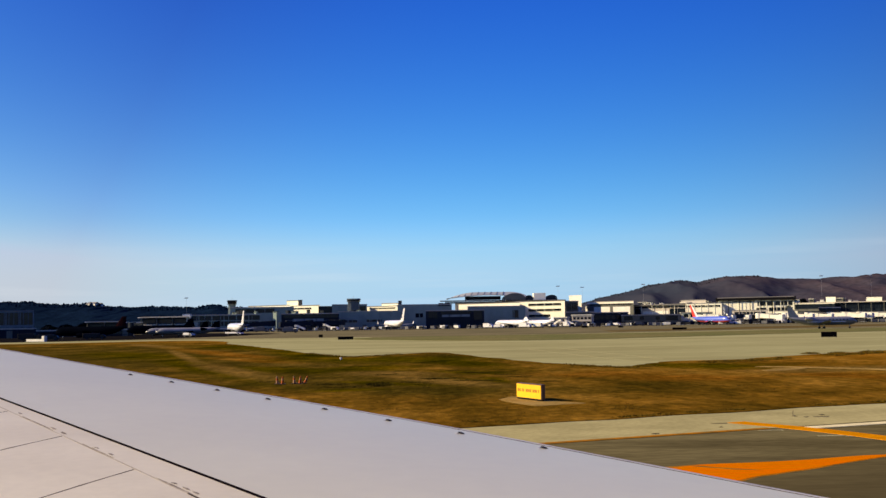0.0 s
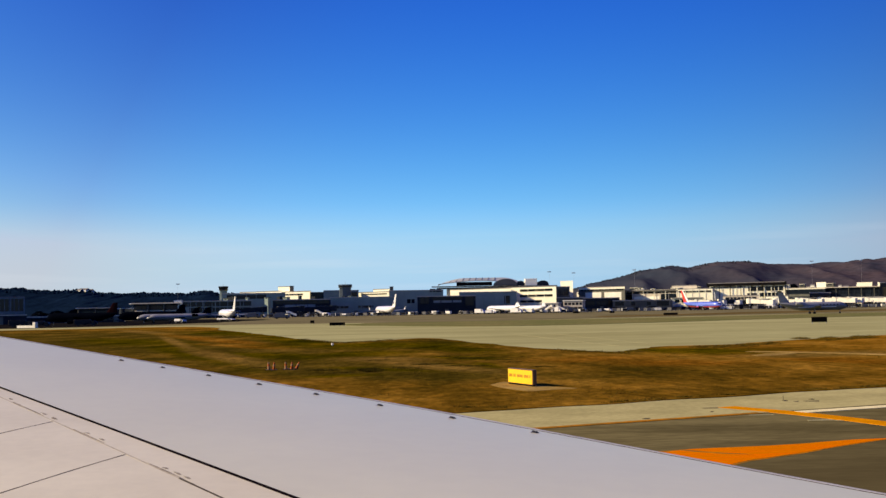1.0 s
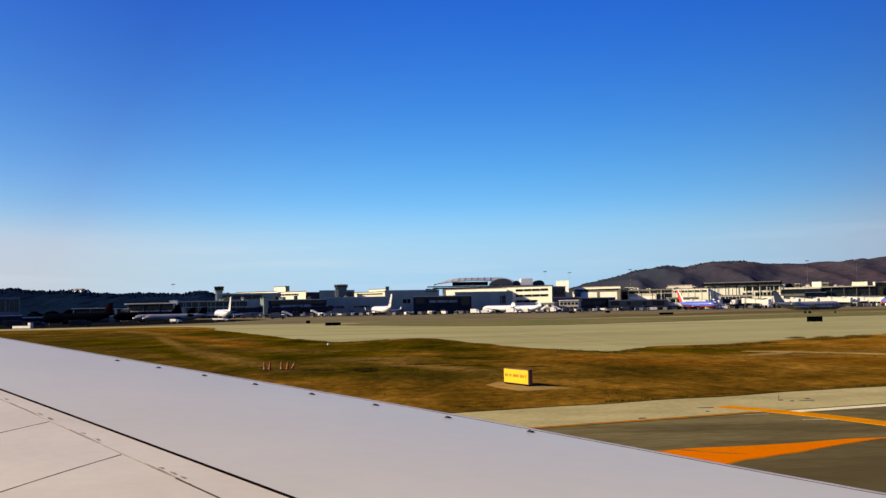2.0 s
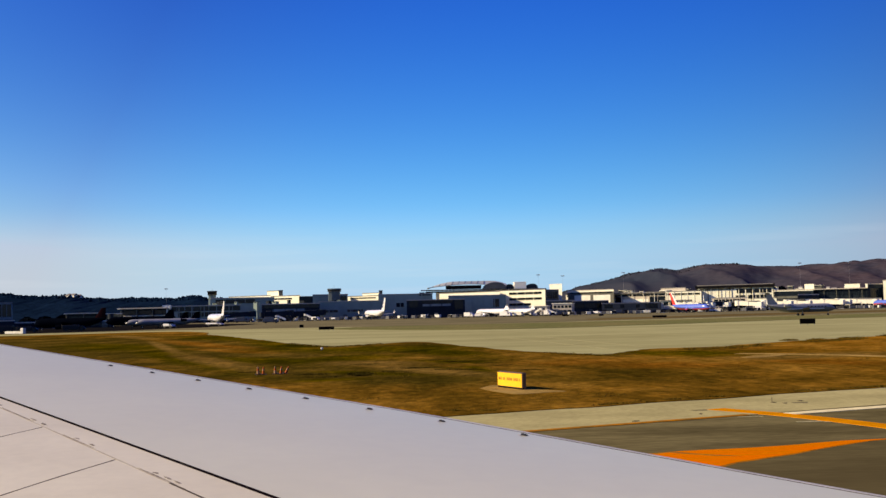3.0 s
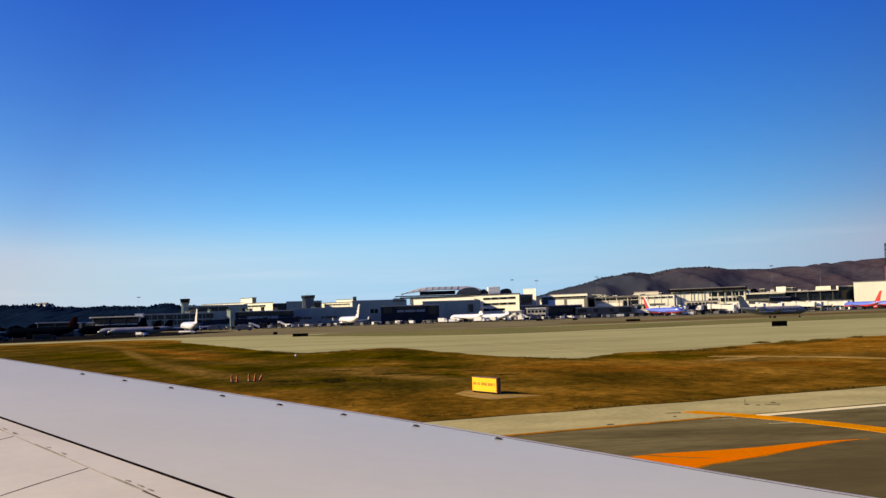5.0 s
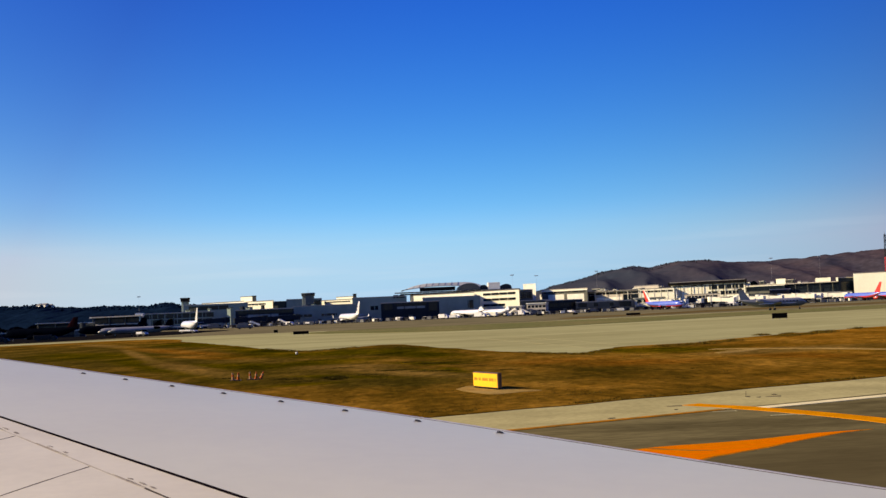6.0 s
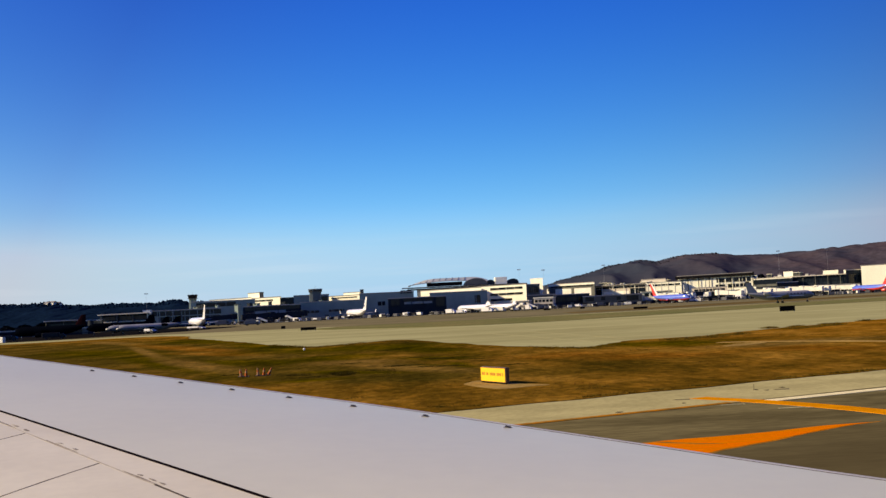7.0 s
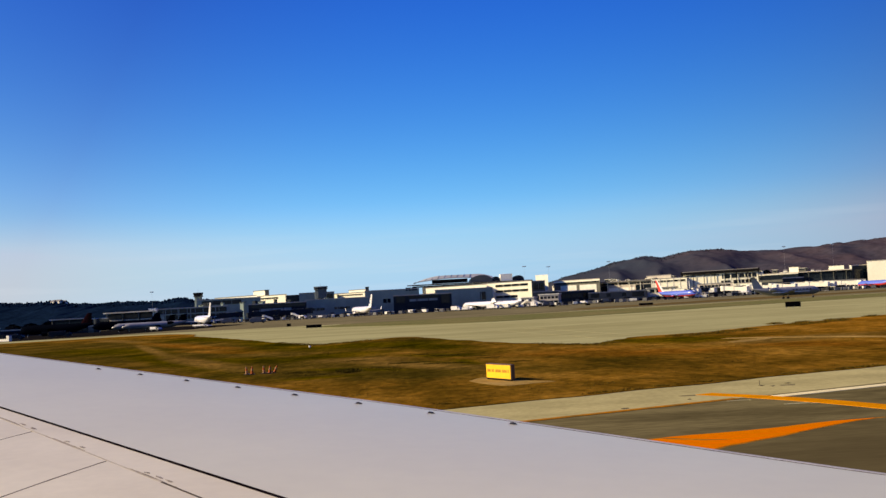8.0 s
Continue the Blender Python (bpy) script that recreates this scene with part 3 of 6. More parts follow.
skin("front_panel", lambda u: front_v(u) + 0.165, lambda u: joint_v(u) - 0.013, -10, 12.4, WING, label="lilac-grey painted front wing panel", nv=14)
skin("edge_seam", lambda u: front_v(u) + 0.115, lambda u: front_v(u) + 0.1645, -10, 12.4, SEAM, lift=-0.003, nv=1, label="dark seam along the front edge")
skin("edge_strip", lambda u: front_v(u) + 0.05, lambda u: front_v(u) + 0.1145, -10, 12.4, EDGE, lift=-0.002, nv=2, label="thin bare metal edge strip")
part("edge_lip", rings([[wing_point(u, front_v(u) + 0.0495, 0.003), wing_point(u, front_v(u) + 0.004, 0.010), wing_point(u, front_v(u), 0.03), wing_point(u, front_v(u) + 0.0495, 0.07)]
                        for u in SPAN]), SEAM, wing, "dark shaded lip of the edge")
part("seal", rings([[wing_point(u, joint_v(u) - 0.011, -0.005), wing_point(u, joint_v(u), -0.011), wing_point(u, joint_v(u) + 0.011, -0.005), wing_point(u, joint_v(u) + 0.011, 0.03),
                     wing_point(u, joint_v(u) - 0.011, 0.03)] for u in SPAN]), SEAL, wing, "black rubber joint seal")
skin("skin_panel", lambda u: joint_v(u) + 0.013, lambda u: seam_v(u) - 0.005, -10, 12.4, WING_AFT, label="narrow warm grey skin panel", nv=3)


def rib_panel(ua, ub):
    """One skin panel between two slanting rib joints, whose ends at the long seam are ua and ub."""
    bm = bmesh.new()
    rows = []
    for i in range(9):
        us = ua + (ub - ua) * i / 8
        rows.append([])
        for j in range(9):
            d = (aft_v(us) - 0.02 - seam_v(us)) * j / 8
            rows[-1].append(bm.verts.new(wing_point(us - 0.40 * d, seam_v(us) + 0.005 + d, 0.0)))
    for r, s in zip(rows, rows[1:]):
        for j in range(8):
            bm.faces.new((r[j], r[j + 1], s[j + 1], s[j]))
    ext = bmesh.ops.extrude_face_region(bm, geom=list(bm.faces))
    for g in ext["geom"]:
        if isinstance(g, bmesh.types.BMVert):
            g.co -= UN * 0.03
    part("skin_panel", bm, WING_AFT, wing, smooth=True)


RIBS = [0.89 + 1.53 * k for k in range(-8, 9)]
for a, b in zip(RIBS, RIBS[1:]):
    rib_panel(a + 0.006, b - 0.006)
skin("long_seam", lambda u: seam_v(u) - 0.007, lambda u: seam_v(u) + 0.007, -10, 12.4, SEALANT, lift=0.0008, nv=1, label="brownish sealant line between skin panels", thick=0.01)
skin("long_seam", lambda u: seam_v(u) - 0.008, lambda u: seam_v(u) + 0.008, -10, 0.02, RIB_JOINT, lift=0.0016, nv=1, label="dark open stretch of the panel seam", thick=0.01)
for a in RIBS:
    bm = bmesh.new()
    rows = [[wing_point(a - 0.40 * d + e, seam_v(a) + 0.012 + d, z) for e, z in ((-0.008, -0.001), (0.008, -0.001), (0.008, 0.02), (-0.008, 0.02))] for d in (0, 0.5, 1.0, 1.5, 2.0)]
    part("rib_seam", rings(rows), RIB_JOINT, wing, "dark joint between two skin panels")
skin("seam_backing", lambda u: joint_v(u) + 0.03, lambda u: aft_v(u) - 0.35, -10, 12.4, SEAM, lift=-0.004, nv=10, label="dark gaps between skin panels", thick=0.02)


def fin(u, v):
    """A small low metal fin beside a pale foot."""
    foot = rings([[wing_point(u + a, v + b, -0.001) for a, b in ((0.012, 0.02), (0.026, 0.02), (0.026, 0.04), (0.012, 0.04))],
                  [wing_point(u + a, v + b, -0.005) for a, b in ((0.014, 0.022), (0.024, 0.022), (0.024, 0.036), (0.014, 0.036))]])
    f = part("fin", foot, FIN_PALE, wing, "small dark metal fin beside a pale foot")
    blade = rings([[wing_point(u + a, v + b, -0.001) for a, b in ((-0.032, -0.022), (0.018, -0.022), (0.022, 0.016), (-0.028, 0.016))],
                   [wing_point(u + a, v + b, -h) for a, b, h in ((-0.02, -0.014, 0.012), (0.015, -0.014, 0.016), (0.018, 0.008, 0.016), (-0.016, 0.008, 0.012))]])
    part("blade", blade, FIN_METAL, f)


for k in range(0, 8):
    fin(6.65 - 0.945 * k, -0.06)


def smudge(u, v, lu, lv, turn):
    bm = bmesh.new()
    c, s = math.cos(turn), math.sin(turn)
    pts = []
    for i in range(14):
        a = 2 * math.pi * i / 14
        r = 1 + 0.9 * noise.noise((u * 3 + math.cos(a) * 2, v * 3 + math.sin(a) * 2, 1))
        x, y = lu * r * math.cos(a), lv * r * math.sin(a)
        pts.append((u + x * c - y * s, v + x * s + y * c))
    rings([[wing_point(a, b, 0.004) for a, b in pts], [wing_point(a, b, -0.0016) for a, b in pts]], bm=bm)
    part("stain", bm, SMUDGE, wing, "brownish oil stain beside the seam")


for u, lu in ((3.75, 0.05), (2.80, 0.07), (2.55, 0.06), (1.78, 0.035), (1.48, 0.04), (0.33, 0.03), (0.14, 0.055), (0.0, 0.05), (-0.9, 0.06)):
    smudge(u, seam_v(u) - 0.045, lu, 0.012, -0.16)
for u, lu in ((3.2, 0.5), (1.7, 0.35), (0.2, 0.3)):
    smudge(u, seam_v(u) - 0.012, lu, 0.007, -0.157)

FWD, OUT = Vector((0.954, 0.300, 0)), Vector((-0.300, 0.954, 0))
axis0 = OUT * -2.15
hull = []
for s, r in ((-17, 0.5), (-15, 1.1), (-12, 1.7), (-8, 1.95), (0, 1.95), (14, 1.95), (16.5, 1.7), (18.5, 1.1), (19.6, 0.3)):
    hull.append([axis0 + FWD * s + Vector((0, 0, 3.9)) + (OUT * math.cos(2 * math.pi * i / 28) + Vector((0, 0, 1)) * math.sin(2 * math.pi * i / 28)) * r for i in range(28)])
part("fuselage", rings(hull), JET_WHITE, airliner, "plain white airliner hull", smooth=True)
for side in (1.5, -2.6):
    leg = tube(axis0 + FWD * 1.5 + OUT * side + Vector((0, 0, 0.5)), axis0 + FWD * 1.5 + OUT * side + Vector((0, 0, 2.6)), 0.12)
    part("landing_gear", leg, METAL, airliner)
    w = axis0 + FWD * 1.5 + OUT * side + Vector((0, 0, 0.57))
    part("tyre", tube(w - OUT * 0.35, w + OUT * 0.35, 0.55, n=20), TYRE, airliner)


# ---- terminal buildings along the far apron ----
def building(name, label, category, x, y, yaw, length, depth, height, wall, bands=(), eave=0.0, roof_mat=None, roof_t=0.5):
    """A flat-roofed block. x, y: the left foot of its front; bands: (from, to, bottom, top, material, pitch) of window rows along the front."""
    ob = thing(name, label, category, pose(x, y, 0, 0, 0, yaw))
    back = Matrix.Rotation(radians(-yaw), 3, "Z") @ Vector((x / y, 1, 0)).normalized() * depth
    foot = [Vector((0, 0, 0)), Vector((length, 0, 0)), Vector((length, 0, 0)) + back, back]
    part("wall", rings([[p + Vector((0, 0, z)) for p in foot] for z in (-0.3, height - roof_t)]), wall, ob)
    rim = [Vector((-eave * 0.6 - 0.15, -eave - 0.15, 0)), Vector((length + eave * 0.6 + 0.15, -eave - 0.15, 0)), foot[2] + Vector((0.15, 0, 0)), foot[3] - Vector((0.15, 0, 0))]
    part("roof", rings([[p + Vector((0, 0, z)) for p in rim] for z in (height - roof_t, height)]), roof_mat or (ROOF_TAR if wall in (WALL_DARK, WALL_SHADE) else wall), ob,
         "flat roof slab with a straight edge")
    if eave:
        k = max(2, int(length / 8))
        me = None
        for i in range(k + 1):
            if me is None:
                me = mesh_of("column", tube((0, 0, -0.2), (0, 0, height - roof_t), 0.24, n=8), WALL_SHADE if wall is WALL_DARK else roof_mat or WALL_STONE)
            c = new("column", me)
            c.parent, c.location = ob, (length * i / k, -eave * 0.6, 0)
    lit = yaw < -20
    if length > 14 and wall is not GLASS:
        cap = WALL_STONE if wall in (WALL_BLUE, WALL_DARK, WALL_SHADE) else ROOF_TAR
        part("parapet", box(-0.1, length + 0.1, -eave - 0.22, -eave - 0.16, height - 0.42, height + 0.12), cap, ob, "thin parapet flashing")
        # added dark strip imitates shadow and clutter along the foot, with scattered doors
        part("base_shadow", box(0.2, length - 0.2, -0.05, 0.05, -0.2, 2.3 if lit else 1.5), WALL_DARK, ob, "dark strip standing in for shadow and clutter at the base")
        n = int(length / (5.2 if lit else 7.0))
        pil = mesh_of("pilaster", box(-0.22, 0.22, -0.3 if lit else -0.16, 0.05, 0, height - roof_t), wall)
        door = mesh_of("door", box(-1.3, 1.3, -0.1, 0.05, 0, 3.4), GLASS if lit else WALL_SHADE)
        if (lit and not bands) or any(b[5] >= 8.0 for b in bands):
            n = 0
        for i in range(1, n):
            c = new("pilaster", pil)
            c.parent, c.location = ob, (length * i / n, 0, 0)
            if (i * 7 + int(length)) % 3 == 0:
                d = new("door", door)
                d.parent, d.location = ob, (length * (i + 0.5) / n, 0, 0)
    for l0, l1, z0, z1, mat, pitch in bands:
        k = max(1, round((l1 - l0) / pitch))
        w = (l1 - l0) / k
        gap = 0.3 if mat is GLASS else 0.08
        bm = box(gap / 2, w - gap / 2, -0.06, 0.1, 0, z1 - z0, bevel=0.04)
        me = mesh_of("window", bm, mat)
        fr = mesh_of("sill", box(0, w, -0.22, 0.1, -0.25, -0.03), wall)
        for i in range(k):
            c = new("window" if mat is GLASS else "panel", me)
            c.parent, c.location = ob, (l0 + w * i, 0, z0)
            if mat is GLASS:
                s = new("sill", fr)
                s.parent = c
    return ob


# buildings, from the left end of the apron to the right
building("office_block", "grey concrete office block with vertical window strips", "building", -257.6, 640.0, 15, 29.6, 30, 14.4, OFFICE,
         bands=[(1.2, 29.0, 6.4, 13.3, GLASS, 2.6), (1.2, 29.0, 1.5, 4.9, GLASS, 4.2)])
building("concourse", "low concourse with white flat roof over open columns", "building", -166.3, 640.0, -10, 27.4, 24, 9.6, WALL_DARK,
         bands=[(1.3, 26.7, 6.0, 8.2, GLASS, 3.0), (0.6, 27.0, 4.2, 5.6, WALL_STONE, 5.0), (1.3, 26.7, 1.0, 3.4, GLASS, 4.0)], eave=2.5, roof_mat=ROOF_WHITE)
building("concourse", "low dark shed with a white flat roof edge", "building", -202.8, 660.0, 8, 18.8, 20, 7.7, WALL_DARK,
         bands=[(1.6, 17.9, 2.9, 5.8, GLASS, 6.0)], eave=2.0, roof_mat=ROOF_WHITE)
building("concourse", "low dark shed with a white flat roof edge", "building", -182.7, 670.0, -0, 9.8, 20, 7.2, WALL_DARK,
         bands=[], eave=1.5, roof_mat=ROOF_WHITE)
building("terminal_building", "blue-grey terminal concourse with long dark window bands", "building", -168.6, 760.0, 12, 48.5, 40, 11.5, WALL_BLUE,
         bands=[(1.5, 47.8, 7.8, 10.8, GLASS, 5.0), (7.3, 47.0, 4.0, 7.0, GLASS, 5.0)])
building("terminal_building", "blue-grey terminal hall with a flat roof", "building", -158.0, 860.0, 14, 47.0, 60, 17.6, WALL_BLUE,
         bands=[(3.4, 32.7, 13.4, 16.4, GLASS, 8.0), (37.8, 46.2, 8.0, 12.2, GLASS, 5.0)])
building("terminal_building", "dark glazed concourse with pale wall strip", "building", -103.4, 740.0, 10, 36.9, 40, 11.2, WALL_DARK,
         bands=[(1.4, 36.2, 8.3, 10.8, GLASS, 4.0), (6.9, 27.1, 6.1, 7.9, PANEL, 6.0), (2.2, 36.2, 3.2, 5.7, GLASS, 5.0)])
building("terminal_building", "blue-grey blank walled terminal wing with low windows", "building", -71.8, 790.0, 12, 43.9, 50, 12.6, WALL_BLUE,
         bands=[(3.1, 13.3, 5.0, 6.6, GLASS, 4.0), (19.6, 30.6, 5.2, 6.7, GLASS, 4.0)])
building("rooftop_block", "cream rooftop plant block on the terminal", "building", -130.9, 960.0, -42, 42.6, 40, 19.7, WALL_CREAM,
         bands=[(6.3, 32.8, 16.5, 17.8, GLASS, 8.0)])
building("rooftop_block", "cream rooftop penthouse with a small flue", "building", -132.2, 980.0, -42, 16.7, 20, 24.5, WALL_CREAM,
         bands=[])
building("rooftop_block", "dark flat rooftop hall", "building", -100.0, 930.0, 15, 12.8, 40, 18.7, WALL_DARK,
         bands=[])
building("rooftop_block", "grey stepped rooftop hall", "building", -86.2, 900.0, 15, 27.7, 40, 19.3, WALL_BLUE,
         bands=[(21.4, 26.8, 14.3, 17.8, GLASS, 5.0)])
building("rooftop_block", "cream rooftop hall beside the ramp tower", "building", -63.1, 950.0, -42, 36.3, 30, 18.1, WALL_CREAM,
         bands=[(3.9, 33.7, 15.8, 16.7, GLASS, 9.0)])
building("rooftop_block", "cream rooftop block with a flat top", "building", -51.2, 970.0, -42, 21.1, 20, 20.7, WALL_CREAM,
         bands=[])
building("terminal_building", "grey-blue terminal wing with square dark windows", "building", -31.3, 800.0, 12, 38.4, 60, 16.8, WALL_BLUE,
         bands=[(12.4, 18.0, 7.8, 10.6, GLASS, 5.0), (28.8, 37.2, 15.4, 17.6, GLASS, 5.0)])
building("terminal_building", "dark glazed concourse with pale spandrel band", "building", -10.8, 735.0, 10, 37.8, 40, 11.8, WALL_DARK,
         bands=[(1.5, 8.1, 7.0, 11.7, GLASS, 4.0), (9.5, 29.4, 9.3, 11.1, GLASS, 4.0), (10.3, 28.6, 7.5, 9.0, PANEL, 6.0), (30.8, 36.7, 5.5, 11.3, GLASS, 4.0)])
building("terminal_building", "grey terminal link with a blank wall", "building", 17.2, 800.0, 10, 41.0, 12, 14.8, WALL_BLUE,
         bands=[(31.8, 36.2, 6.4, 11.9, GLASS, 4.0)])
building("terminal_building", "cream five-storey terminal wing with long window bands", "building", 11.8, 860.0, -44, 59.3, 60, 17.6, WALL_CREAM,
         bands=[(2.2, 57.1, 14.8, 16.4, ROOF_WHITE, 9.0)])
building("terminal_building", "cream five-storey terminal block with dark window bands", "building", 53.2, 850.0, -45, 46.8, 60, 18.4, WALL_CREAM,
         bands=[(12.8, 43.6, 14.9, 16.6, GLASS, 8.0), (12.8, 43.6, 10.9, 12.6, GLASS, 8.0), (12.8, 33.5, 6.9, 8.6, GLASS, 8.0)])
# the cream block's shaded face, given as a grey wall
building("terminal_building", "side wing of the terminal, shade put into its grey walls", "building", 87.6, 830.0, 45, 15.6, 30, 18.1, WALL_SHADE,
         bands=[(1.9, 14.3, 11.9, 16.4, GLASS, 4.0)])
building("service_building", "white plant block above the terminal", "building", 96.3, 880.0, -44, 11.8, 24, 23.0, ROOF_WHITE,
         bands=[])
building("service_building", "low grey flat-roofed service building", "building", 83.4, 790.0, 20, 22.4, 20, 9.9, WALL_SHADE,
         bands=[])
building("concourse", "long concourse with a cream roof edge and bright panels", "building", 110.1, 880.0, -42, 41.3, 40, 17.7, WALL_SHADE,
         bands=[(6.0, 20.6, 8.5, 13.8, ROOF_WHITE, 30.0), (23.2, 38.3, 8.0, 13.7, ROOF_WHITE, 30.0), (2.0, 40.3, 15.1, 16.6, GLASS, 6.0)], roof_mat=WALL_CREAM, roof_t=1.6)
# shade on this concourse is given as a dark wall colour
building("concourse", "low concourse, shade put into its dark walls", "building", 99.4, 770.0, 15, 26.1, 30, 9.1, WALL_DARK,
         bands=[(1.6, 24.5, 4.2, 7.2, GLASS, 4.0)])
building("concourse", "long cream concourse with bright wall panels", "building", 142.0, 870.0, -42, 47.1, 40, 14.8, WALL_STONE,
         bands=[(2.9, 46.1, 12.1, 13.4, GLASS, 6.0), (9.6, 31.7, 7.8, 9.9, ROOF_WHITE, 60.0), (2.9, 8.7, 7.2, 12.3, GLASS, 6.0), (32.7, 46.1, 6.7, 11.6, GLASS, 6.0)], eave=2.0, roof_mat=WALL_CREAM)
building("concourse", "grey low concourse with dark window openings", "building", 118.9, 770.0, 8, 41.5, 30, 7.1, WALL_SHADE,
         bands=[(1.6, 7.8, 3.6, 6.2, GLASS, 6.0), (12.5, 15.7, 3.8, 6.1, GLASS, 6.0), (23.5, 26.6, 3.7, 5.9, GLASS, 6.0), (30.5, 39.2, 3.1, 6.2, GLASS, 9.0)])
building("parking_garage", "cream parking garage with open decks and columns", "building", 185.6, 900.0, -36, 33.3, 40, 15.7, WALL_CREAM,
         bands=[(1.8, 32.4, 12.6, 14.1, GLASS, 6.0)])
building("rooftop_block", "cream rooftop hall on the garage", "building", 191.8, 930.0, -38, 21.6, 20, 18.9, WALL_STONE,
         bands=[])
building("parking_garage", "cream hangar-like hall under a thin dark roof slab", "building", 212.3, 890.0, -32, 58.6, 60, 19.5, WALL_CREAM,
         bands=[(30.2, 56.9, 12.8, 16.2, GLASS, 6.0), (29.3, 37.1, 8.7, 11.3, GLASS, 5.0), (38.8, 56.9, 8.5, 11.4, GLASS, 6.0), (1.7, 28.4, 15.8, 16.6, GLASS, 6.0)], eave=2.0, roof_mat=ROOF_BLACK, roof_t=2.4)
building("service_building", "stone walled low building with dark windows", "building", 200.2, 800.0, -38, 26.0, 20, 9.2, WALL_STONE,
         bands=[(1.6, 24.4, 6.5, 8.1, GLASS, 6.0), (1.6, 13.8, 2.3, 5.1, GLASS, 4.0)])
building("service_building", "bright cream service hall", "building", 224.2, 780.0, -40, 15.8, 20, 8.4, WALL_CREAM,
         bands=[(1.6, 4.7, 1.6, 6.5, GLASS, 4.0), (8.7, 15.0, 1.5, 5.6, GLASS, 4.0)])
building("concourse", "cream low concourse with dark window openings", "building", 260.7, 860.0, -36, 30.9, 40, 14.3, WALL_DARK,
         bands=[(1.7, 29.2, 10.5, 13.0, GLASS, 5.0), (1.7, 29.2, 8.0, 9.7, WALL_SHADE, 9.0)], roof_mat=WALL_CREAM, roof_t=1.0)
building("concourse", "dark glazed gate hall beside the cream concourse", "building", 250.7, 770.0, 10, 15.5, 24, 10.1, WALL_DARK,
         bands=[(1.2, 14.3, 2.6, 8.6, GLASS, 4.0)])
building("concourse", "long dark concourse with cream roof edge", "building", 287.6, 850.0, -32, 71.2, 40, 14.4, WALL_DARK,
         bands=[(1.5, 67.3, 9.6, 12.4, GLASS, 6.0)], eave=2.0, roof_mat=WALL_CREAM)
building("rooftop_block", "cream rooftop plant block", "building", 292.1, 880.0, -38, 7.3, 20, 18.7, WALL_CREAM,
         bands=[])
building("rooftop_block", "cream rooftop plant block", "building", 323.1, 880.0, -38, 11.4, 20, 18.1, WALL_CREAM,
         bands=[])
building("rooftop_block", "bright cream rooftop block", "building", 335.2, 870.0, -38, 8.3, 20, 17.8, WALL_CREAM,
         bands=[])
building("terminal_building", "tall cream end wall of a hangar", "building", 320.7, 800.0, -34, 55.7, 40, 19.3, WALL_CREAM,
         bands=[])
building("service_building", "white low boarding gate building", "building", 271.1, 790.0, -32, 41.6, 16, 6.6, ROOF_WHITE,
         bands=[(6.1, 7.9, 0.2, 5.2, GLASS, 2.0), (14.9, 17.9, 0.2, 4.0, GLASS, 3.0), (22.0, 26.0, 3.6, 4.6, GLASS, 4.0), (29.0, 39.0, 0.2, 3.1, GLASS, 2.5)])

building("equipment_shed", "long low dark equipment shed behind the ramp", "building", -197.5, 560.0, 6, 46.5, 12, 3.3, WALL_DARK,
         bands=[(2.1, 44.9, 0.8, 2.2, GLASS, 5.0)])
building("equipment_shed", "dark low shed with a flat roof", "building", -206.8, 520.0, 6, 23.1, 12, 4.4, WALL_DARK,
         bands=[])

building("rooftop_block", "thin white lit parapet block on the terminal roof", "building", -156.3, 930.0, -44, 53.6, 14, 19.5, ROOF_WHITE,
         bands=[])
building("concourse", "dark glazed link before the garage", "building", 205.5, 770.0, 8, 18.2, 14, 6.3, WALL_DARK,
         bands=[(1.6, 16.6, 2.6, 5.2, GLASS, 4.0)])
building("concourse", "dark low gate link with a pale roof edge", "building", 165.0, 800.0, -34, 22.8, 14, 8.3, WALL_CREAM,
         bands=[(1.6, 21.2, 4.8, 7.1, GLASS, 5.0)], eave=1.0, roof_mat=WALL_CREAM)

building("terminal_building", "dark side hall of the hangar", "building", 310.5, 802.0, 20, 14.7, 24, 16.7, WALL_DARK,
         bands=[(2.0, 12.7, 6.5, 13.6, GLASS, 4.0)])


# the tall hall with the wing-shaped roof
hall = thing("terminal_hall", "tall terminal hall under a curved wing-like grey roof", "building", pose(0, 872, 0))
part("wall", box(10, 93, 2, 60, -0.3, 18.8), WALL_STONE, hall)
part("roof", rings([[(-2, 0, 19.6), (93, 0, 18.9), (93, 60, 20.4), (-2, 60, 20.6)], [(-2, 0, 20.5), (93, 0, 19.8), (93, 60, 21.2), (-2, 60, 21.4)]]), ROOF_GREY, hall, "thin wide lower roof slab")
# the roof's shadow line, made as a black strip
part("eave_shadow_strip", box(2, 93, 0.6, 2.0, 18.2, 19.2), ROOF_BLACK, hall, "dark strip standing in for the shadow below the roof edge")
shell = []
for i in range(21):
    f = i / 20
    x = 3 + 62 * f
    rise = 26.6 - 5.2 * (1 - min(1, f / 0.35)) ** 1.8 - 2.5 * max(0, (f - 0.8) / 0.2) ** 2
    low = 21.6 + 2.4 * math.sin(math.pi * min(1, f * 1.0))
    shell.append([(x, 3, low), (x, 34, rise), (x, 34, rise + 0.6), (x, 3, low + 0.5)])
part("upper_roof", rings(shell), ROOF_GREY, hall, "curved upper roof sloping to the front", smooth=False)
part("clerestory", box(17, 44, 4, 6, 20.6, 23.4), ROOF_BLACK, hall, "dark clerestory window strip")
vault = []
for y in (1.2, 30):
    vault.append([(54.5 - 8.5 * math.cos(math.pi * i / 14), y, 20.4 + (4.9 if i else 0) * math.sin(math.pi * i / 14) ** 0.9) for i in range(15)])
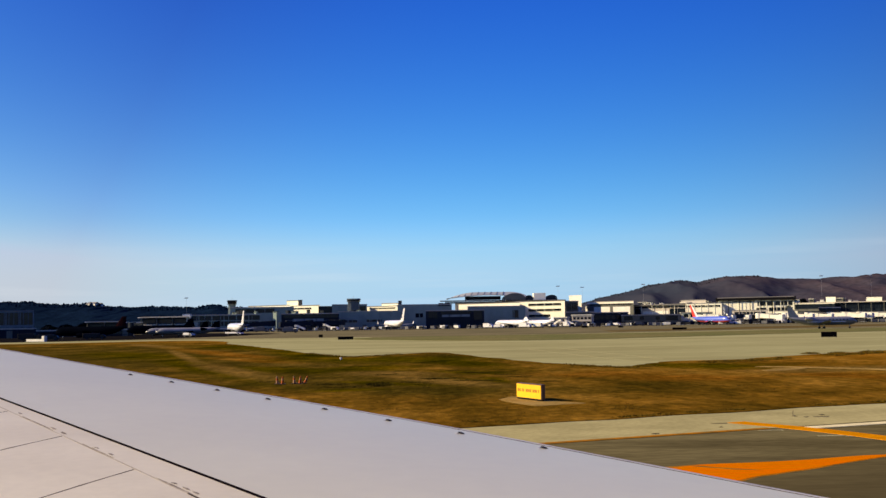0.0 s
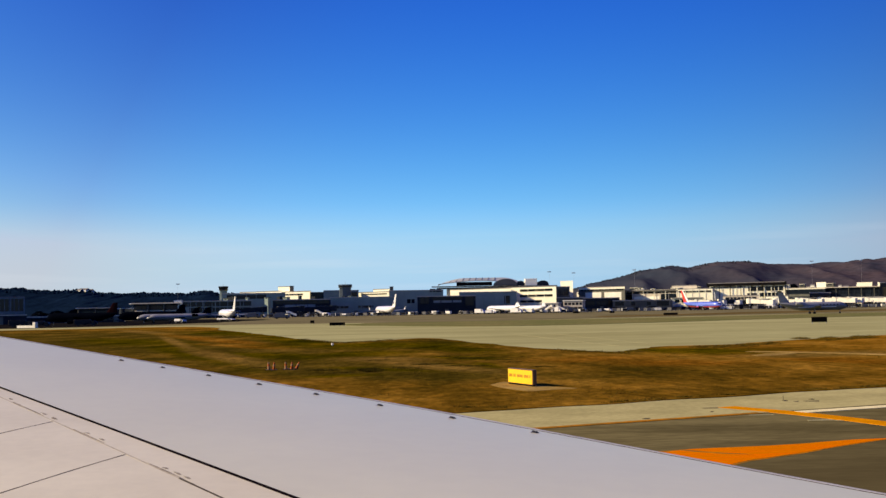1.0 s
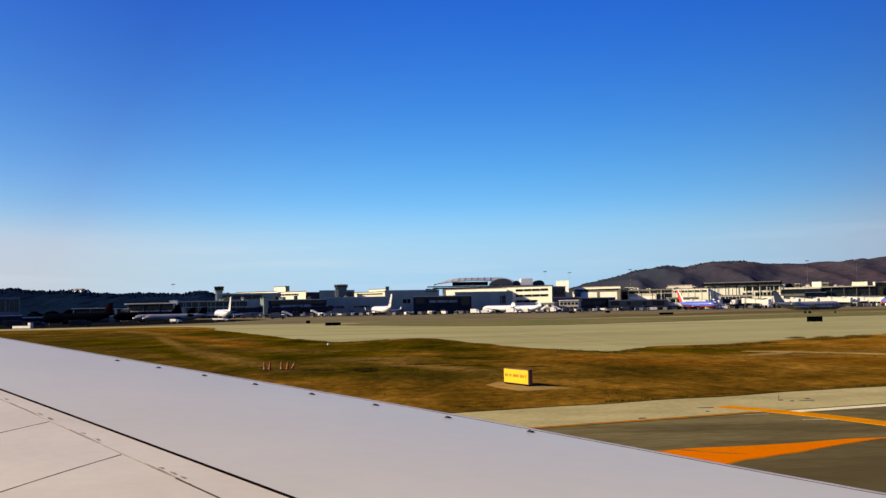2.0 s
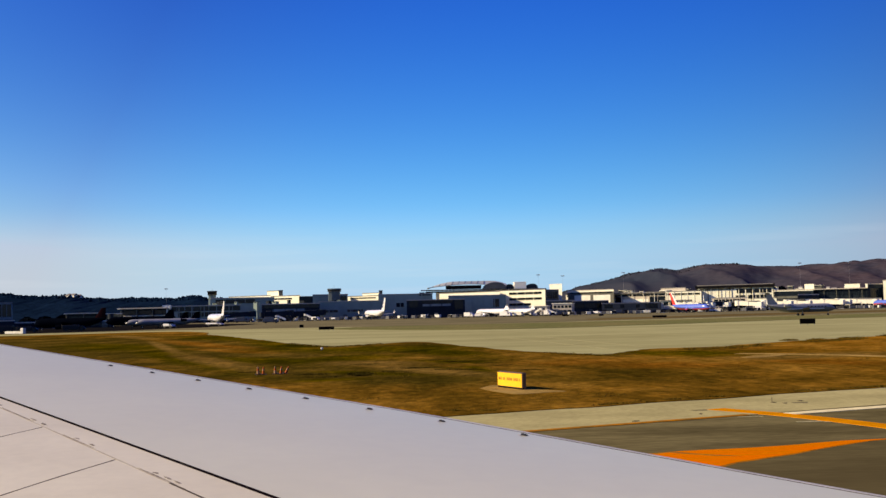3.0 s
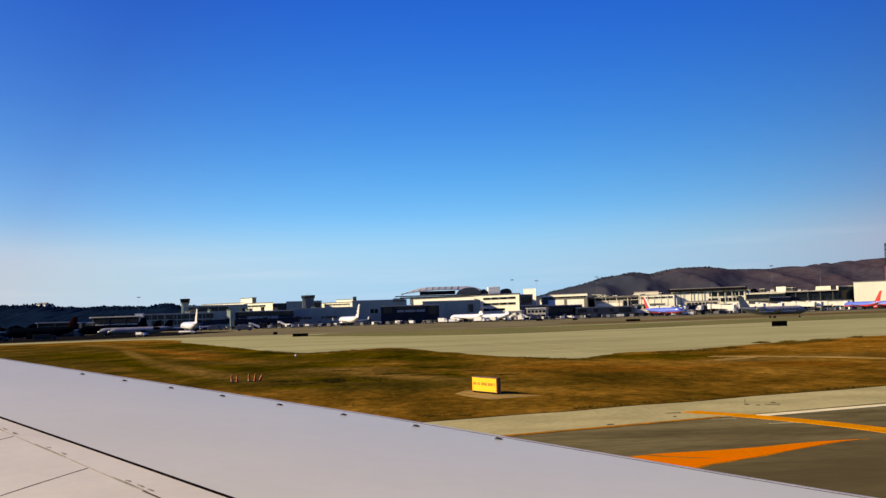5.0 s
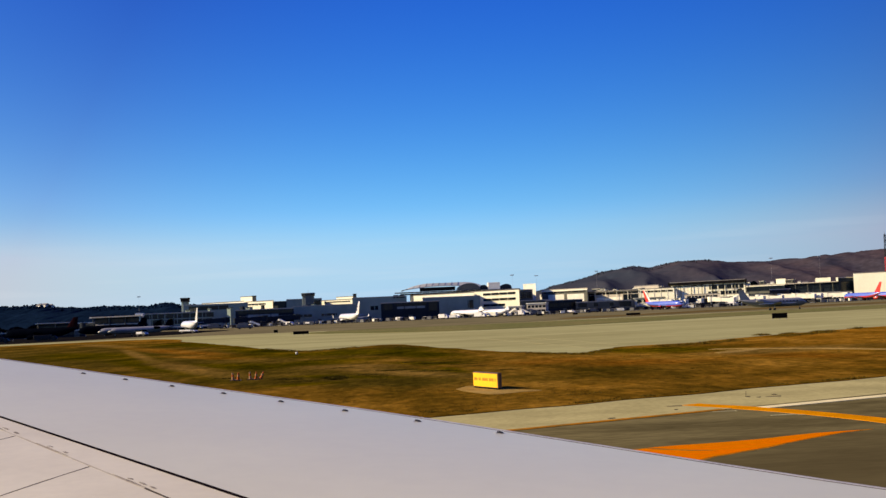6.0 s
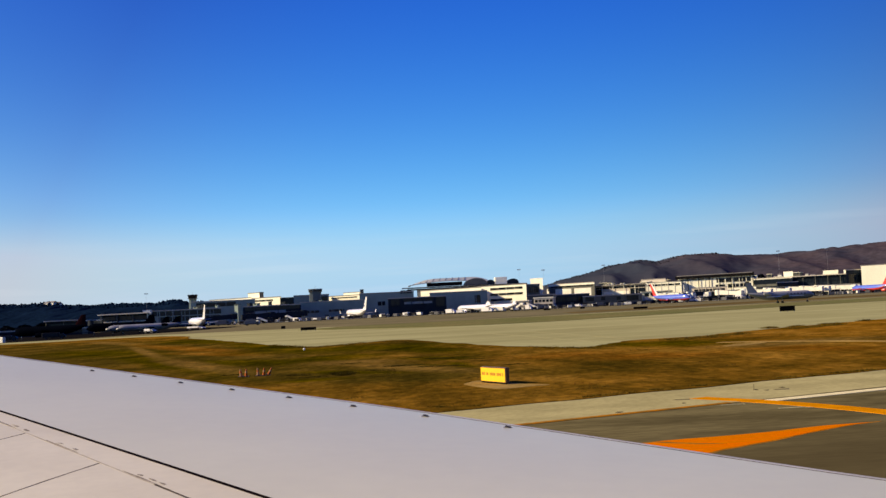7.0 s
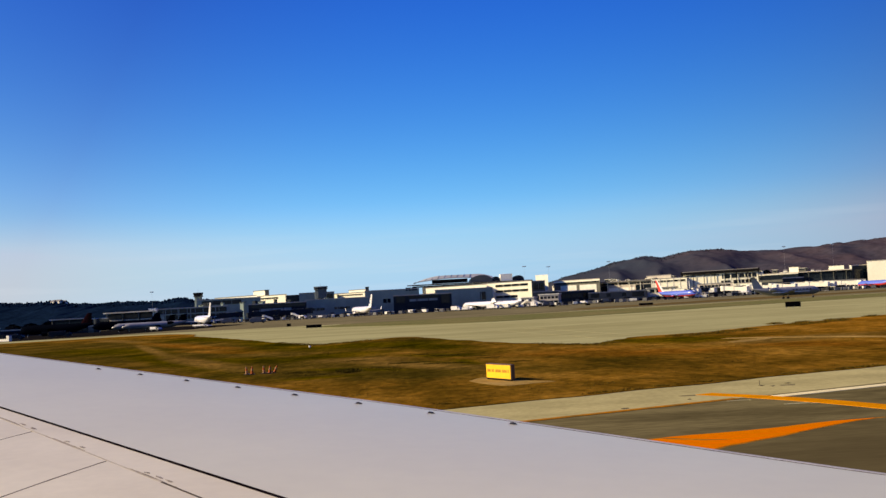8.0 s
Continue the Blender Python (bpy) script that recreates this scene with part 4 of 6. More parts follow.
part("vault", rings(vault), VAULT, hall, "dark glazed vaulted roof end")
part("stair_head", box(69, 78, 2, 14, 19.9, 25.2, bevel=0.1), ROOF_WHITE, hall, "white rooftop block")
for k in range(9):
    f = 0.06 + 0.078 * k
    x = 3 + 62 * f
    rise = 26.6 - 5.2 * (1 - min(1, f / 0.35)) ** 1.8
    low = 22.1 + 2.4 * math.sin(math.pi * f)
    part("roof_rib", rings([[(x + dx, 3, low), (x + dx + 2.2, 33, rise + 0.6), (x + dx + 2.2, 33, rise + 0.9), (x + dx, 3, low + 0.3)] for dx in (0, 0.25)]), WALL_SHADE, hall, "raised roof rib")
for k in range(16):
    part("fascia_panel", box(2 + 5.7 * k, 7.4 + 5.7 * k, -0.12, 0.0, 19.66 - 0.042 * k, 20.3 - 0.042 * k), ROOF_BLACK, hall)
for x0, x1 in ((62.5, 68.6), (78.4, 87)):
    w = (x1 - x0) / 2
    part("roof_light", rings([[(x0 + w - w * math.cos(math.pi * i / 10), y, 19.9 + 3.8 * math.sin(math.pi * i / 10) ** 0.7) for i in range(11)] for y in (3, 14)]), WALL_DARK, hall,
         "dark curved roof light")


def ramp_tower(x, y, h, w, label, shaft, cab_h=4.0, flare=1.35, cap=None):
    """A control tower: tapered shaft, flared glass cab, flat cap."""
    ob = thing("control_tower", label, "tower", pose(x, y, 0))

    def sq(r, z):
        return [(r * sx, r * sy, z) for sx, sy in ((-1, -1), (-1 + 0.6, -1.15), (1 - 0.6, -1.15), (1, -1), (1.15, 0), (1, 1), (-1, 1), (-1.15, 0))]
    part("shaft", rings([sq(w / 2, -0.3), sq(w / 2 * 0.92, h - cab_h)]), shaft, ob)
    part("gallery", rings([sq(w / 2 * flare, h - cab_h), sq(w / 2 * flare, h - cab_h + 0.6)]), WALL_SHADE, ob)
    part("cab", rings([sq(w / 2 * 1.05, h - cab_h + 0.6), sq(w / 2 * flare, h - 0.8)]), GLASS, ob, "dark glazed tower cab")
    part("cap", rings([sq(w / 2 * flare * 1.08, h - 0.8), sq(w / 2 * flare, h)]), cap or WALL_DARK, ob)
    part("aerial", tube((0, 0, h), (0, 0, h + 2.2), 0.08), METAL, ob)
    return ob


ramp_tower(-182.3, 1000, 26.0, 6.0, "pale control tower with a flared dark cab", WALL_BLUE, 3.6, 1.18)
ramp_tower(-68.2, 885, 23.3, 8.5, "squat grey ramp tower with a wide cab on a roof", TOWER_GREY, 2.4, 1.06, TOWER_GREY)


def flue(x, y, z0, z1, r):
    ob = thing("flue", "square dark rooftop flue standing on a cream block", "chimney", pose(x, y, 0))
    part("stack", box(-r, r, -r, r, 0, z1 - 0.4), WALL_SHADE, ob)
    part("cap", box(-r * 1.2, r * 1.2, -r * 1.2, r * 1.2, z1 - 0.4, z1), WALL_DARK, ob)


flue(-118.6, 962, 18, 24.6, 1.5)
flue(-35.3, 955, 18, 22.5, 1.4)


def mast(x, y, h):
    """An apron floodlight mast."""
    ob = thing("floodlight_mast", "tall thin apron floodlight mast with a lamp head", "lamp post", pose(x, y, 0), "apron floodlights")
    part("pole", tube((0, 0, -0.2), (0, 0, h), 0.06, 0.035, n=8), METAL, ob)
    part("crossbar", box(-1.4, 1.4, -0.12, 0.12, h - 0.7, h - 0.4), METAL, ob)
    for i in range(4):
        part("lamp", box(-1.3 + i * 0.72, -0.9 + i * 0.72, -0.3, 0.2, h - 0.4, h + 0.1, bevel=0.05), METAL, ob)
    return ob


for mx, mh in ((90, 31.2), (109, 30), (156.5, 31.5), (295.5, 36), (334.3, 35.8), (-199.6, 26.5)):
    mast(mx, 900, mh)


def lattice_mast(x, y, h, w):
    """A square braced steel mast painted in two colours, narrowing to the top."""
    ob = thing("lattice_mast", "tall braced steel mast, red below and dark above", "mast", pose(x, y, 0))
    n = 14

    def corner(k, z):
        r = w * (1 - 0.55 * z / h)
        return (r * (1, 1, -1, -1)[k % 4], r * (1, -1, -1, 1)[k % 4], z)
    for i in range(n):
        z0, z1 = h * i / n, h * (i + 1) / n
        bm = bmesh.new()
        for k in range(4):
            tube(corner(k, z0), corner(k, z1), 0.16, n=5, bm=bm)
            tube(corner(k, z0), corner(k + 1, z1), 0.1, n=4, bm=bm)
            tube(corner(k, z1), corner(k + 1, z1), 0.1, n=4, bm=bm)
        part("section", bm, TRUCK_DARK if i >= 9 else JET_RED, ob)
    part("aerial", tube((0, 0, h), (0, 0, h + 2), 0.12, n=6), METAL, ob)


lattice_mast(388, 900, 51, 1.1)


# ---- aircraft on the apron ----
def wing_sheet(root, tip, root_chord, tip_chord, thick, bm=None):
    """A tapered flying surface: leading edge points at root and tip, chords running aft (-x)."""
    loops = []
    for p, c in ((Vector(root), root_chord), (Vector(tip), tip_chord)):
        t = thick * c
        n = Vector((0, 0, 1)) if abs(tip[1] - root[1]) > abs(tip[2] - root[2]) else Vector((0, 1, 0))
        loops.append([p, p + Vector((-c * 0.2, 0, 0)) + n * t, p + Vector((-c * 0.6, 0, 0)) + n * t * 0.8, p + Vector((-c, 0, 0)),
                      p + Vector((-c * 0.6, 0, 0)) - n * t * 0.6, p + Vector((-c * 0.2, 0, 0)) - n * t * 0.7])
    return rings(loops, bm=bm)


def aircraft(name, label, x, y, heading, L, R, fin_h, span, body, belly, fin_mat, wing_mat, engines="wing", ttail=False, stripe=None, engine_mat=None, winglets=False, windows=0, belly_top=-0.35):
    """A jet standing on its gear, nose towards +x."""
    ob = thing(name, label, "aircraft", pose(x, y, 0, 0, 0, heading), "aircraft at the terminal")
    zc = R + 0.55 * R + 0.35
    prof = [(0.5, 0.02, -0.25), (0.492, 0.22, -0.22), (0.47, 0.48, -0.14), (0.44, 0.74, -0.06), (0.40, 0.94, 0), (0.36, 1.0, 0), (0.0, 1.0, 0), (-0.18, 1.0, 0), (-0.28, 0.9, 0.1),
            (-0.38, 0.62, 0.36), (-0.46, 0.32, 0.62), (-0.5, 0.1, 0.78)]
    n = 20
    loops = [[(L * s, R * k * math.cos(2 * math.pi * i / n + math.pi / n), zc + R * dz + R * k * math.sin(2 * math.pi * i / n + math.pi / n)) for i in range(n)] for s, k, dz in prof]
    for nm, mat, lower in (("fuselage", body, False), ("belly", belly, True)):
        bm = bmesh.new()
        rows = [[bm.verts.new(p) for p in lp] for lp in loops]
        for a, b in zip(rows, rows[1:]):
            for i in range(n):
                ang = 2 * math.pi * (i + 1) / n
                if (math.sin(ang) < belly_top) == lower:
                    j = (i + 1) % n
                    bm.faces.new((a[i], a[j], b[j], b[i]))
        for v in [v for v in bm.verts if not v.link_faces]:
            bm.verts.remove(v)
        part(nm, bm, mat, ob, smooth=True)
    # cockpit and cabin windows
    part("cockpit_window", rings([[(L * 0.463, R * 0.50 * sy, zc + R * 0.26) for sy in (-1, -0.4, 0.4, 1)] + [(L * 0.452, R * 0.55 * sy, zc + R * 0.5) for sy in (0.8, 0.3, -0.3, -0.8)],
                                  [(L * 0.482, R * 0.36 * sy, zc + R * 0.24) for sy in (-1, -0.4, 0.4, 1)] + [(L * 0.468, R * 0.40 * sy, zc + R * 0.44) for sy in (0.8, 0.3, -0.3, -0.8)]]), GLASS, ob)
    for i in range(windows):
        for sy in (-1, 1):
            part("window", box(L * 0.33 - i * 1.25 - 0.25, L * 0.33 - i * 1.25 + 0.25, sy * R * 0.95 - 0.06, sy * R * 0.95 + 0.06, zc + R * 0.18, zc + R * 0.42, bevel=0.05), GLASS, ob)
    # fin
    ft = zc + R * 0.75
    sweep = (fin_h - ft) * 0.75
    c0, c1 = L * 0.155, L * 0.06
    fx = -L * 0.335
    if stripe is None:
        part("tail_fin", wing_sheet((fx, 0, ft), (fx - sweep, 0, fin_h), c0, c1, 0.05), fin_mat, ob)
    else:
        part("tail_fin", wing_sheet((fx, 0, ft), (fx - sweep, 0, fin_h), c0 * 0.38, c1 * 0.38, 0.08), stripe, ob, "pale leading part of the fin")
        part("tail_fin", wing_sheet((fx - c0 * 0.36, 0, ft), (fx - sweep - c1 * 0.36, 0, fin_h), c0 * 0.64, c1 * 0.64, 0.05), fin_mat, ob)
    # tailplane
    hz = fin_h - 0.15 if ttail else zc + R * 0.45
    hx = fx - sweep + 0.2 if ttail else -L * 0.40
    for sy in (-1, 1):
        part("tailplane", wing_sheet((hx, 0, hz), (hx - span * 0.09, sy * span * 0.17, hz + 0.25), L * 0.085, L * 0.04, 0.06), wing_mat, ob)
        part("wing", wing_sheet((L * 0.10, sy * R * 0.5, zc - R * 0.55), (L * 0.10 - span * 0.22, sy * span * 0.5, zc - R * 0.55 + span * 0.045), L * 0.19, L * 0.045, 0.06), wing_mat, ob)
        if winglets:
            part("winglet", wing_sheet((L * 0.10 - span * 0.22, sy * span * 0.5, zc - R * 0.55 + span * 0.045), (L * 0.10 - span * 0.25, sy * (span * 0.5 + 0.4), zc - R * 0.55 + span * 0.045 + 1.8),
                                      L * 0.045, L * 0.02, 0.06), fin_mat, ob)
        er = R * (0.5 if engines == "wing" else 0.42)
        if engines == "wing":
            c = Vector((L * 0.07, sy * span * 0.17, er + 0.55))
        else:
            c = Vector((-L * 0.24, sy * (R + er * 0.9), zc + R * 0.55))
        eng = [[(c.x + dx * L * 0.1, c.y + er * k * math.cos(2 * math.pi * i / 14), c.z + er * k * math.sin(2 * math.pi * i / 14)) for i in range(14)]
               for dx, k in ((0.35, 0.72), (0.5, 0.82), (0.47, 0.97), (0.25, 1.0), (-0.2, 0.9), (-0.5, 0.6))]
        e = part("engine", rings(eng), engine_mat or body, ob, smooth=True)
        part("intake", tube((c.x + 0.042 * L, c.y, c.z), (c.x + 0.047 * L, c.y, c.z), er * 0.72, n=14), SIGN_BLACK, e)
        part("pylon", box(c.x - L * 0.03, c.x + L * 0.02, min(c.y, sy * R * 0.7) if engines != "wing" else c.y - 0.12, max(c.y, sy * R * 0.7) if engines != "wing" else c.y + 0.12,
                          c.z, c.z + (er * 0.3 if engines != "wing" else er + 0.7)), body, e)
        wx, wy = -L * 0.02, sy * max(R * 0.9, span * 0.08)
        g = part("landing_gear", tube((wx, wy, 0.3), (wx, wy, zc - R * 0.4), 0.13, n=8), METAL, ob)
        part("tyre", tube((wx, wy - 0.3, R * 0.27), (wx, wy + 0.3, R * 0.27), R * 0.27, n=14), TYRE, g)
    g = part("landing_gear", tube((L * 0.39, 0, 0.3), (L * 0.39, 0, zc - R * 0.6), 0.1, n=8), METAL, ob)
    part("tyre", tube((L * 0.39, -0.2, R * 0.2), (L * 0.39, 0.2, R * 0.2), R * 0.2, n=14), TYRE, g)
    return ob


# white jets whose shaded sides and undersides are given as grey and slate paint
aircraft("regional_jet", "white regional jet with a T-tail parked nose-out, shade put into its greys", -99.6, 452, 190, 25, 1.3, 6.0, 16, JET_GREY, JET_SLATE, JET_DARK, JET_DARK, "tail", True, engine_mat=JET_DARK, belly_top=0.25)
aircraft("regional_jet", "white regional jet parked close beside another, shade put into its greys", -106.3, 463, 190, 25, 1.3, 6.0, 16, JET_GREY, JET_SLATE, JET_DARK, JET_DARK, "tail", True, engine_mat=JET_DARK, belly_top=0.25)
# two backlit airliners, their shade given as near-black and dark maroon paint
aircraft("airliner", "airliner parked behind two jets, shade put into its near-black paint", -117.7, 482.5, 190, 28, 1.75, 7.4, 24, JET_DARK, JET_DARK, JET_DARK, JET_DARK, engine_mat=JET_DARK)
aircraft("airliner", "airliner with a maroon tail fin, shade put into its dark paint", -131.0, 430, 172, 28, 1.7, 8.2, 26, JET_DARK, JET_DARK, JET_MAROON, JET_DARK)
aircraft("airliner", "white airliner with a tall white tail fin", -92.0, 515, 112, 29, 1.9, 10.6, 17, JET_WHITE, JET_WHITE, JET_WHITE, JET_GREY, engine_mat=JET_DARK)
spotted = aircraft("airliner", "white airliner with dark spots on its tail fin", -31.6, 748, 113, 34, 2.2, 13.4, 24, JET_WHITE, JET_WHITE, JET_WHITE, JET_GREY, winglets=True, engine_mat=JET_WHITE)
for mx, mz, mr in ((-14.6, 8.0, 0.7), (-15.6, 10.2, 0.6), (-16.4, 11.9, 0.45)):
    part("fin_mark", tube((mx, -0.34, mz), (mx, 0.34, mz), mr, n=12), JET_NAVY, spotted, "dark round mark on the fin")
aircraft("airliner", "white airliner parked by the cream terminal", 42.0, 706, 128, 31, 1.8, 6.6, 30, JET_WHITE, JET_WHITE, JET_WHITE, JET_DARK)
aircraft("airliner", "white airliner parked close behind another", 59.0, 704, 132, 24, 1.7, 6.4, 24, JET_WHITE, JET_WHITE, JET_WHITE, JET_GREY)
aircraft("airliner", "blue airliner with a red belly and a striped red tail", 165.0, 712, -60, 33, 1.9, 12.5, 34, JET_BLUE, JET_RED, JET_RED, JET_GREY, stripe=JET_WHITE, engine_mat=JET_RED)
aircraft("airliner", "white airliner parked nose-on at a gate", 184.5, 752, 262, 32, 1.9, 11.5, 32, JET_WHITE, JET_WHITE, JET_WHITE, JET_GREY)
aircraft("airliner", "blue airliner with a red belly at the end gate", 299.0, 734, 113, 31, 1.9, 11.6, 26, JET_BLUE, JET_RED, JET_RED, JET_GREY, engine_mat=JET_RED, belly_top=-0.1)
aircraft("airliner", "blue airliner with a red tail behind another", 320.6, 752, 118, 31, 1.9, 11.6, 26, JET_BLUE, JET_RED, JET_RED, JET_GREY, engine_mat=JET_RED, belly_top=-0.1)
# a pale jet turned from the sun: its shade is in the grey and slate
bizjet = aircraft("business_jet", "pale business jet with rear engines on the taxiway, shade put into its greys", 128.1, 390, 8, 24.5, 1.45, 7.8, 22, JET_GREY, JET_SLATE, JET_GREY, JET_SLATE, "tail", True, engine_mat=JET_GREY, windows=6, belly_top=0.1)
for sy in (-1, 1):
    part("stripe", box(-6.0, 7.6, sy * 1.43 - 0.04, sy * 1.43 + 0.04, 2.24, 2.44), JET_WHITE, bizjet, "thin white stripe along the hull")


# ---- vehicles and gate equipment ----
def truck(label, x, y, yaw, length, height, body, cab, name="service_truck"):
    ob = thing(name, label, "truck", pose(x, y, 0, 0, 0, yaw), "apron vehicles")
    part("body", box(-length / 2, length * 0.22, -1.2, 1.2, 0.75, height, bevel=0.08), body, ob)
    part("chassis", box(-length / 2, length / 2, -0.9, 0.9, 0.45, 0.72), TRUCK_DARK, ob)
    part("cab", rings([[(length * 0.24, sy * 1.1, z) for sy, z in ((-1, 0.7), (1, 0.7), (1, height * 0.8), (-1, height * 0.8))],
                       [(length * 0.40, sy * 1.1, z) for sy, z in ((-1, 0.7), (1, 0.7), (1, height * 0.8), (-1, height * 0.8))],
                       [(length * 0.5, sy * 1.1, z) for sy, z in ((-1, 0.7), (1, 0.7), (1, height * 0.48), (-1, height * 0.48))]]), cab, ob)
    part("windscreen", box(length * 0.27, length * 0.38, -1.13, 1.13, height * 0.5, height * 0.74), GLASS, ob)
    for wx in (-length * 0.32, length * 0.34):
        for sy in (-1, 1):
            part("wheel", tube((wx, sy * 1.0 - 0.15, 0.48), (wx, sy * 1.0 + 0.15, 0.48), 0.48, n=14), TYRE, ob)
    return ob


def jet_bridge(label, x, y, yaw, length, mat):
    """A boarding bridge: round head on a column, tunnel, cab on a wheeled leg."""
    ob = thing("jet_bridge", label, "jet bridge", pose(x, y, 0, 0, 0, yaw), "boarding bridges")
    part("rotunda", tube((0, 0, 3.4), (0, 0, 6.9), 2.3, n=16), mat, ob)
    part("column", tube((0, 0, -0.2), (0, 0, 3.4), 0.6, n=10), METAL, ob)
    def tunnel(x0, x1, w, low, drop0, drop1, tall):
        return rings([[(x, sy * w, low - d + dz) for sy, dz in ((-1, 0), (1, 0), (1, tall), (-1, tall))] for x, d in ((x0, drop0), (x1, drop1))])
    part("tunnel", tunnel(1.5, length * 0.55, 1.6, 3.7, 0.0, 0.45, 2.9), mat, ob)
    part("tunnel", tunnel(length * 0.5, length + 0.2, 1.35, 3.8, 0.4, 0.9, 2.6), mat, ob)
    part("canopy", box(length * 0.2, length * 0.95, -1.75, 1.75, 6.62, 6.74), METAL, ob, "thin service walkway on the tunnel")
    part("cab", box(length, length + 3.2, -1.9, 1.9, 2.7, 5.9, bevel=0.3), mat, ob)
    leg = part("leg", box(length * 0.8 - 0.3, length * 0.8 + 0.3, -1.7, 1.7, 0.9, 3.15), METAL, ob)
    for sy in (-1, 1):
        part("wheel", tube((length * 0.8, sy * 1.2 - 0.2, 0.55), (length * 0.8, sy * 1.2 + 0.2, 0.55), 0.55, n=14), TYRE, leg)
    for i in range(0 if mat is ROOF_WHITE else int(length / 4)):
        part("window", box(2.6 + i * 3.8, 4.6 + i * 3.8, -1.66, -1.6, 4.7, 5.7), GLASS, ob)
    return ob


jet_bridge("dark boarding bridge on a round column", -65.0, 742, 200, 20, WALL_DARK)
jet_bridge("grey boarding bridge beside a dark concourse", 16, 748, 195, 16, WALL_DARK)
jet_bridge("white boarding bridge reaching to the parked aircraft", 258, 772, -42, 22, ROOF_WHITE)
jet_bridge("white boarding bridge by the dark gate hall", 226, 762, -40, 16, ROOF_WHITE)
jet_bridge("dark boarding bridge at the blue-grey concourse", -108, 730, 205, 20, WALL_DARK)
jet_bridge("dark boarding bridge at the dark concourse", -84, 728, 200, 16, WALL_DARK)
jet_bridge("dark boarding bridge by the cream garage", 200, 764, 200, 20, WALL_DARK)
jet_bridge("dark boarding bridge under the concourse", -176, 655, 340, 20, WALL_DARK)
jet_bridge("white boarding bridge at the end gate", 280, 776, -42, 24, ROOF_WHITE)
for bx, by, bw, bl in ((168, 766, -40, 14), (176, 772, -44, 18), (191, 770, -42, 12), (210, 768, -45, 15), (242, 766, -42, 14), (268, 770, -44, 16)):
    jet_bridge("white boarding bridge in the low sun", bx, by, bw, bl, ROOF_WHITE)


def gate_lounge(x, y, yaw, length, z0, h, label):
    """A raised boarding lounge: pale box with a window strip on legs, over a dark undercroft with stairs."""
    ob = thing("gate_lounge", label, "building", pose(x, y, 0, 0, 0, yaw), "raised gate lounges")
    part("wall", box(0, length, 0, 7, z0, z0 + h, bevel=0.15), WALL_STONE, ob)
    part("roof", box(-0.4, length + 0.4, -0.5, 7.4, z0 + h, z0 + h + 0.5, bevel=0.05), ROOF_WHITE, ob, "white flat roof with a thin edge")
    part("undercroft", box(0.8, length - 0.8, 1.5, 6.5, -0.2, z0), WALL_DARK, ob, "dark wall set back below")
    for i in range(5):
        lx = 0.4 + (length - 0.8) * i / 4
        part("leg", box(lx - 0.25, lx + 0.25, 0.1, 0.6, -0.2, z0), METAL, ob)
    for i in range(int(length / 2.4)):
        part("window", box(0.7 + 2.4 * i, 2.5 + 2.4 * i, -0.06, 0.1, z0 + h * 0.35, z0 + h * 0.75), GLASS, ob)
    part("stair", rings([[(length + dx, 1, 0), (length + dx, 2.4, 0), (length + dx, 2.4, zz), (length + dx, 1, zz)] for dx, zz in ((0, z0 + 0.3), (3.2, 0.4))]), METAL, ob)
    return ob


gate_lounge(66.5, 726, -20, 11.5, 2.4, 3.4, "raised grey gate lounge with a white roof")
gate_lounge(81.5, 730, -20, 12.5, 3.2, 3.9, "tall raised grey gate lounge with a white roof")


def stair_tower(x, y):
    """A white stair tower with a flared head at the end of the low concourse."""
    ob = thing("stair_tower", "white stair tower with a flared flat head", "tower", pose(x, y, 0))
    part("shaft", box(0.4, 2.2, 0, 3, -0.2, 8.9), ROOF_WHITE, ob)
    part("head", rings([[(0.2, -0.2, 8.9), (2.4, -0.2, 8.9), (2.4, 3.2, 8.9), (0.2, 3.2, 8.9)], [(-1.8, -0.5, 9.9), (2.5, -0.5, 9.9), (2.5, 3.4, 9.9), (-1.8, 3.4, 9.9)],
                        [(-1.8, -0.5, 10.9), (2.5, -0.5, 10.9), (2.5, 3.4, 10.9), (-1.8, 3.4, 10.9)]]), ROOF_WHITE, ob)
    part("window", box(0.8, 1.8, -0.05, 0.1, 4.0, 7.6), GLASS, ob)


stair_tower(-141.0, 634)


def roof_plant(x, y, z, w, h, yaw, mat, cap):
    """A rooftop plant room with a grille and a thin cap."""
    ob = thing("rooftop_unit", "small rooftop plant room with a dark grille", "roof unit", pose(x, y, z, 0, 0, yaw), "rooftop units")
    part("housing", box(-w / 2, w / 2, -w * 0.35, w * 0.35, 0.05 - z, h, bevel=0.05), mat, ob)
    part("cap", box(-w / 2 - 0.2, w / 2 + 0.2, -w * 0.35 - 0.2, w * 0.35 + 0.2, h, h + 0.25), cap, ob)
    part("grille", box(-w * 0.32, w * 0.32, -w * 0.35 - 0.08, -w * 0.35, h * 0.25, h * 0.8), WALL_DARK, ob)


plant = random.Random(14)
for i in range(46):
    px = plant.uniform(105, 345)
    roof_plant(px, plant.uniform(908, 926), 12.6 + 0.012 * (px - 105) + plant.uniform(-1.0, 2.2), plant.uniform(2.5, 8), plant.uniform(1.0, 2.4), -40, (WALL_CREAM, WALL_DARK, ROOF_WHITE, WALL_SHADE)[i % 4],
               (WALL_DARK, WALL_CREAM)[i % 2])
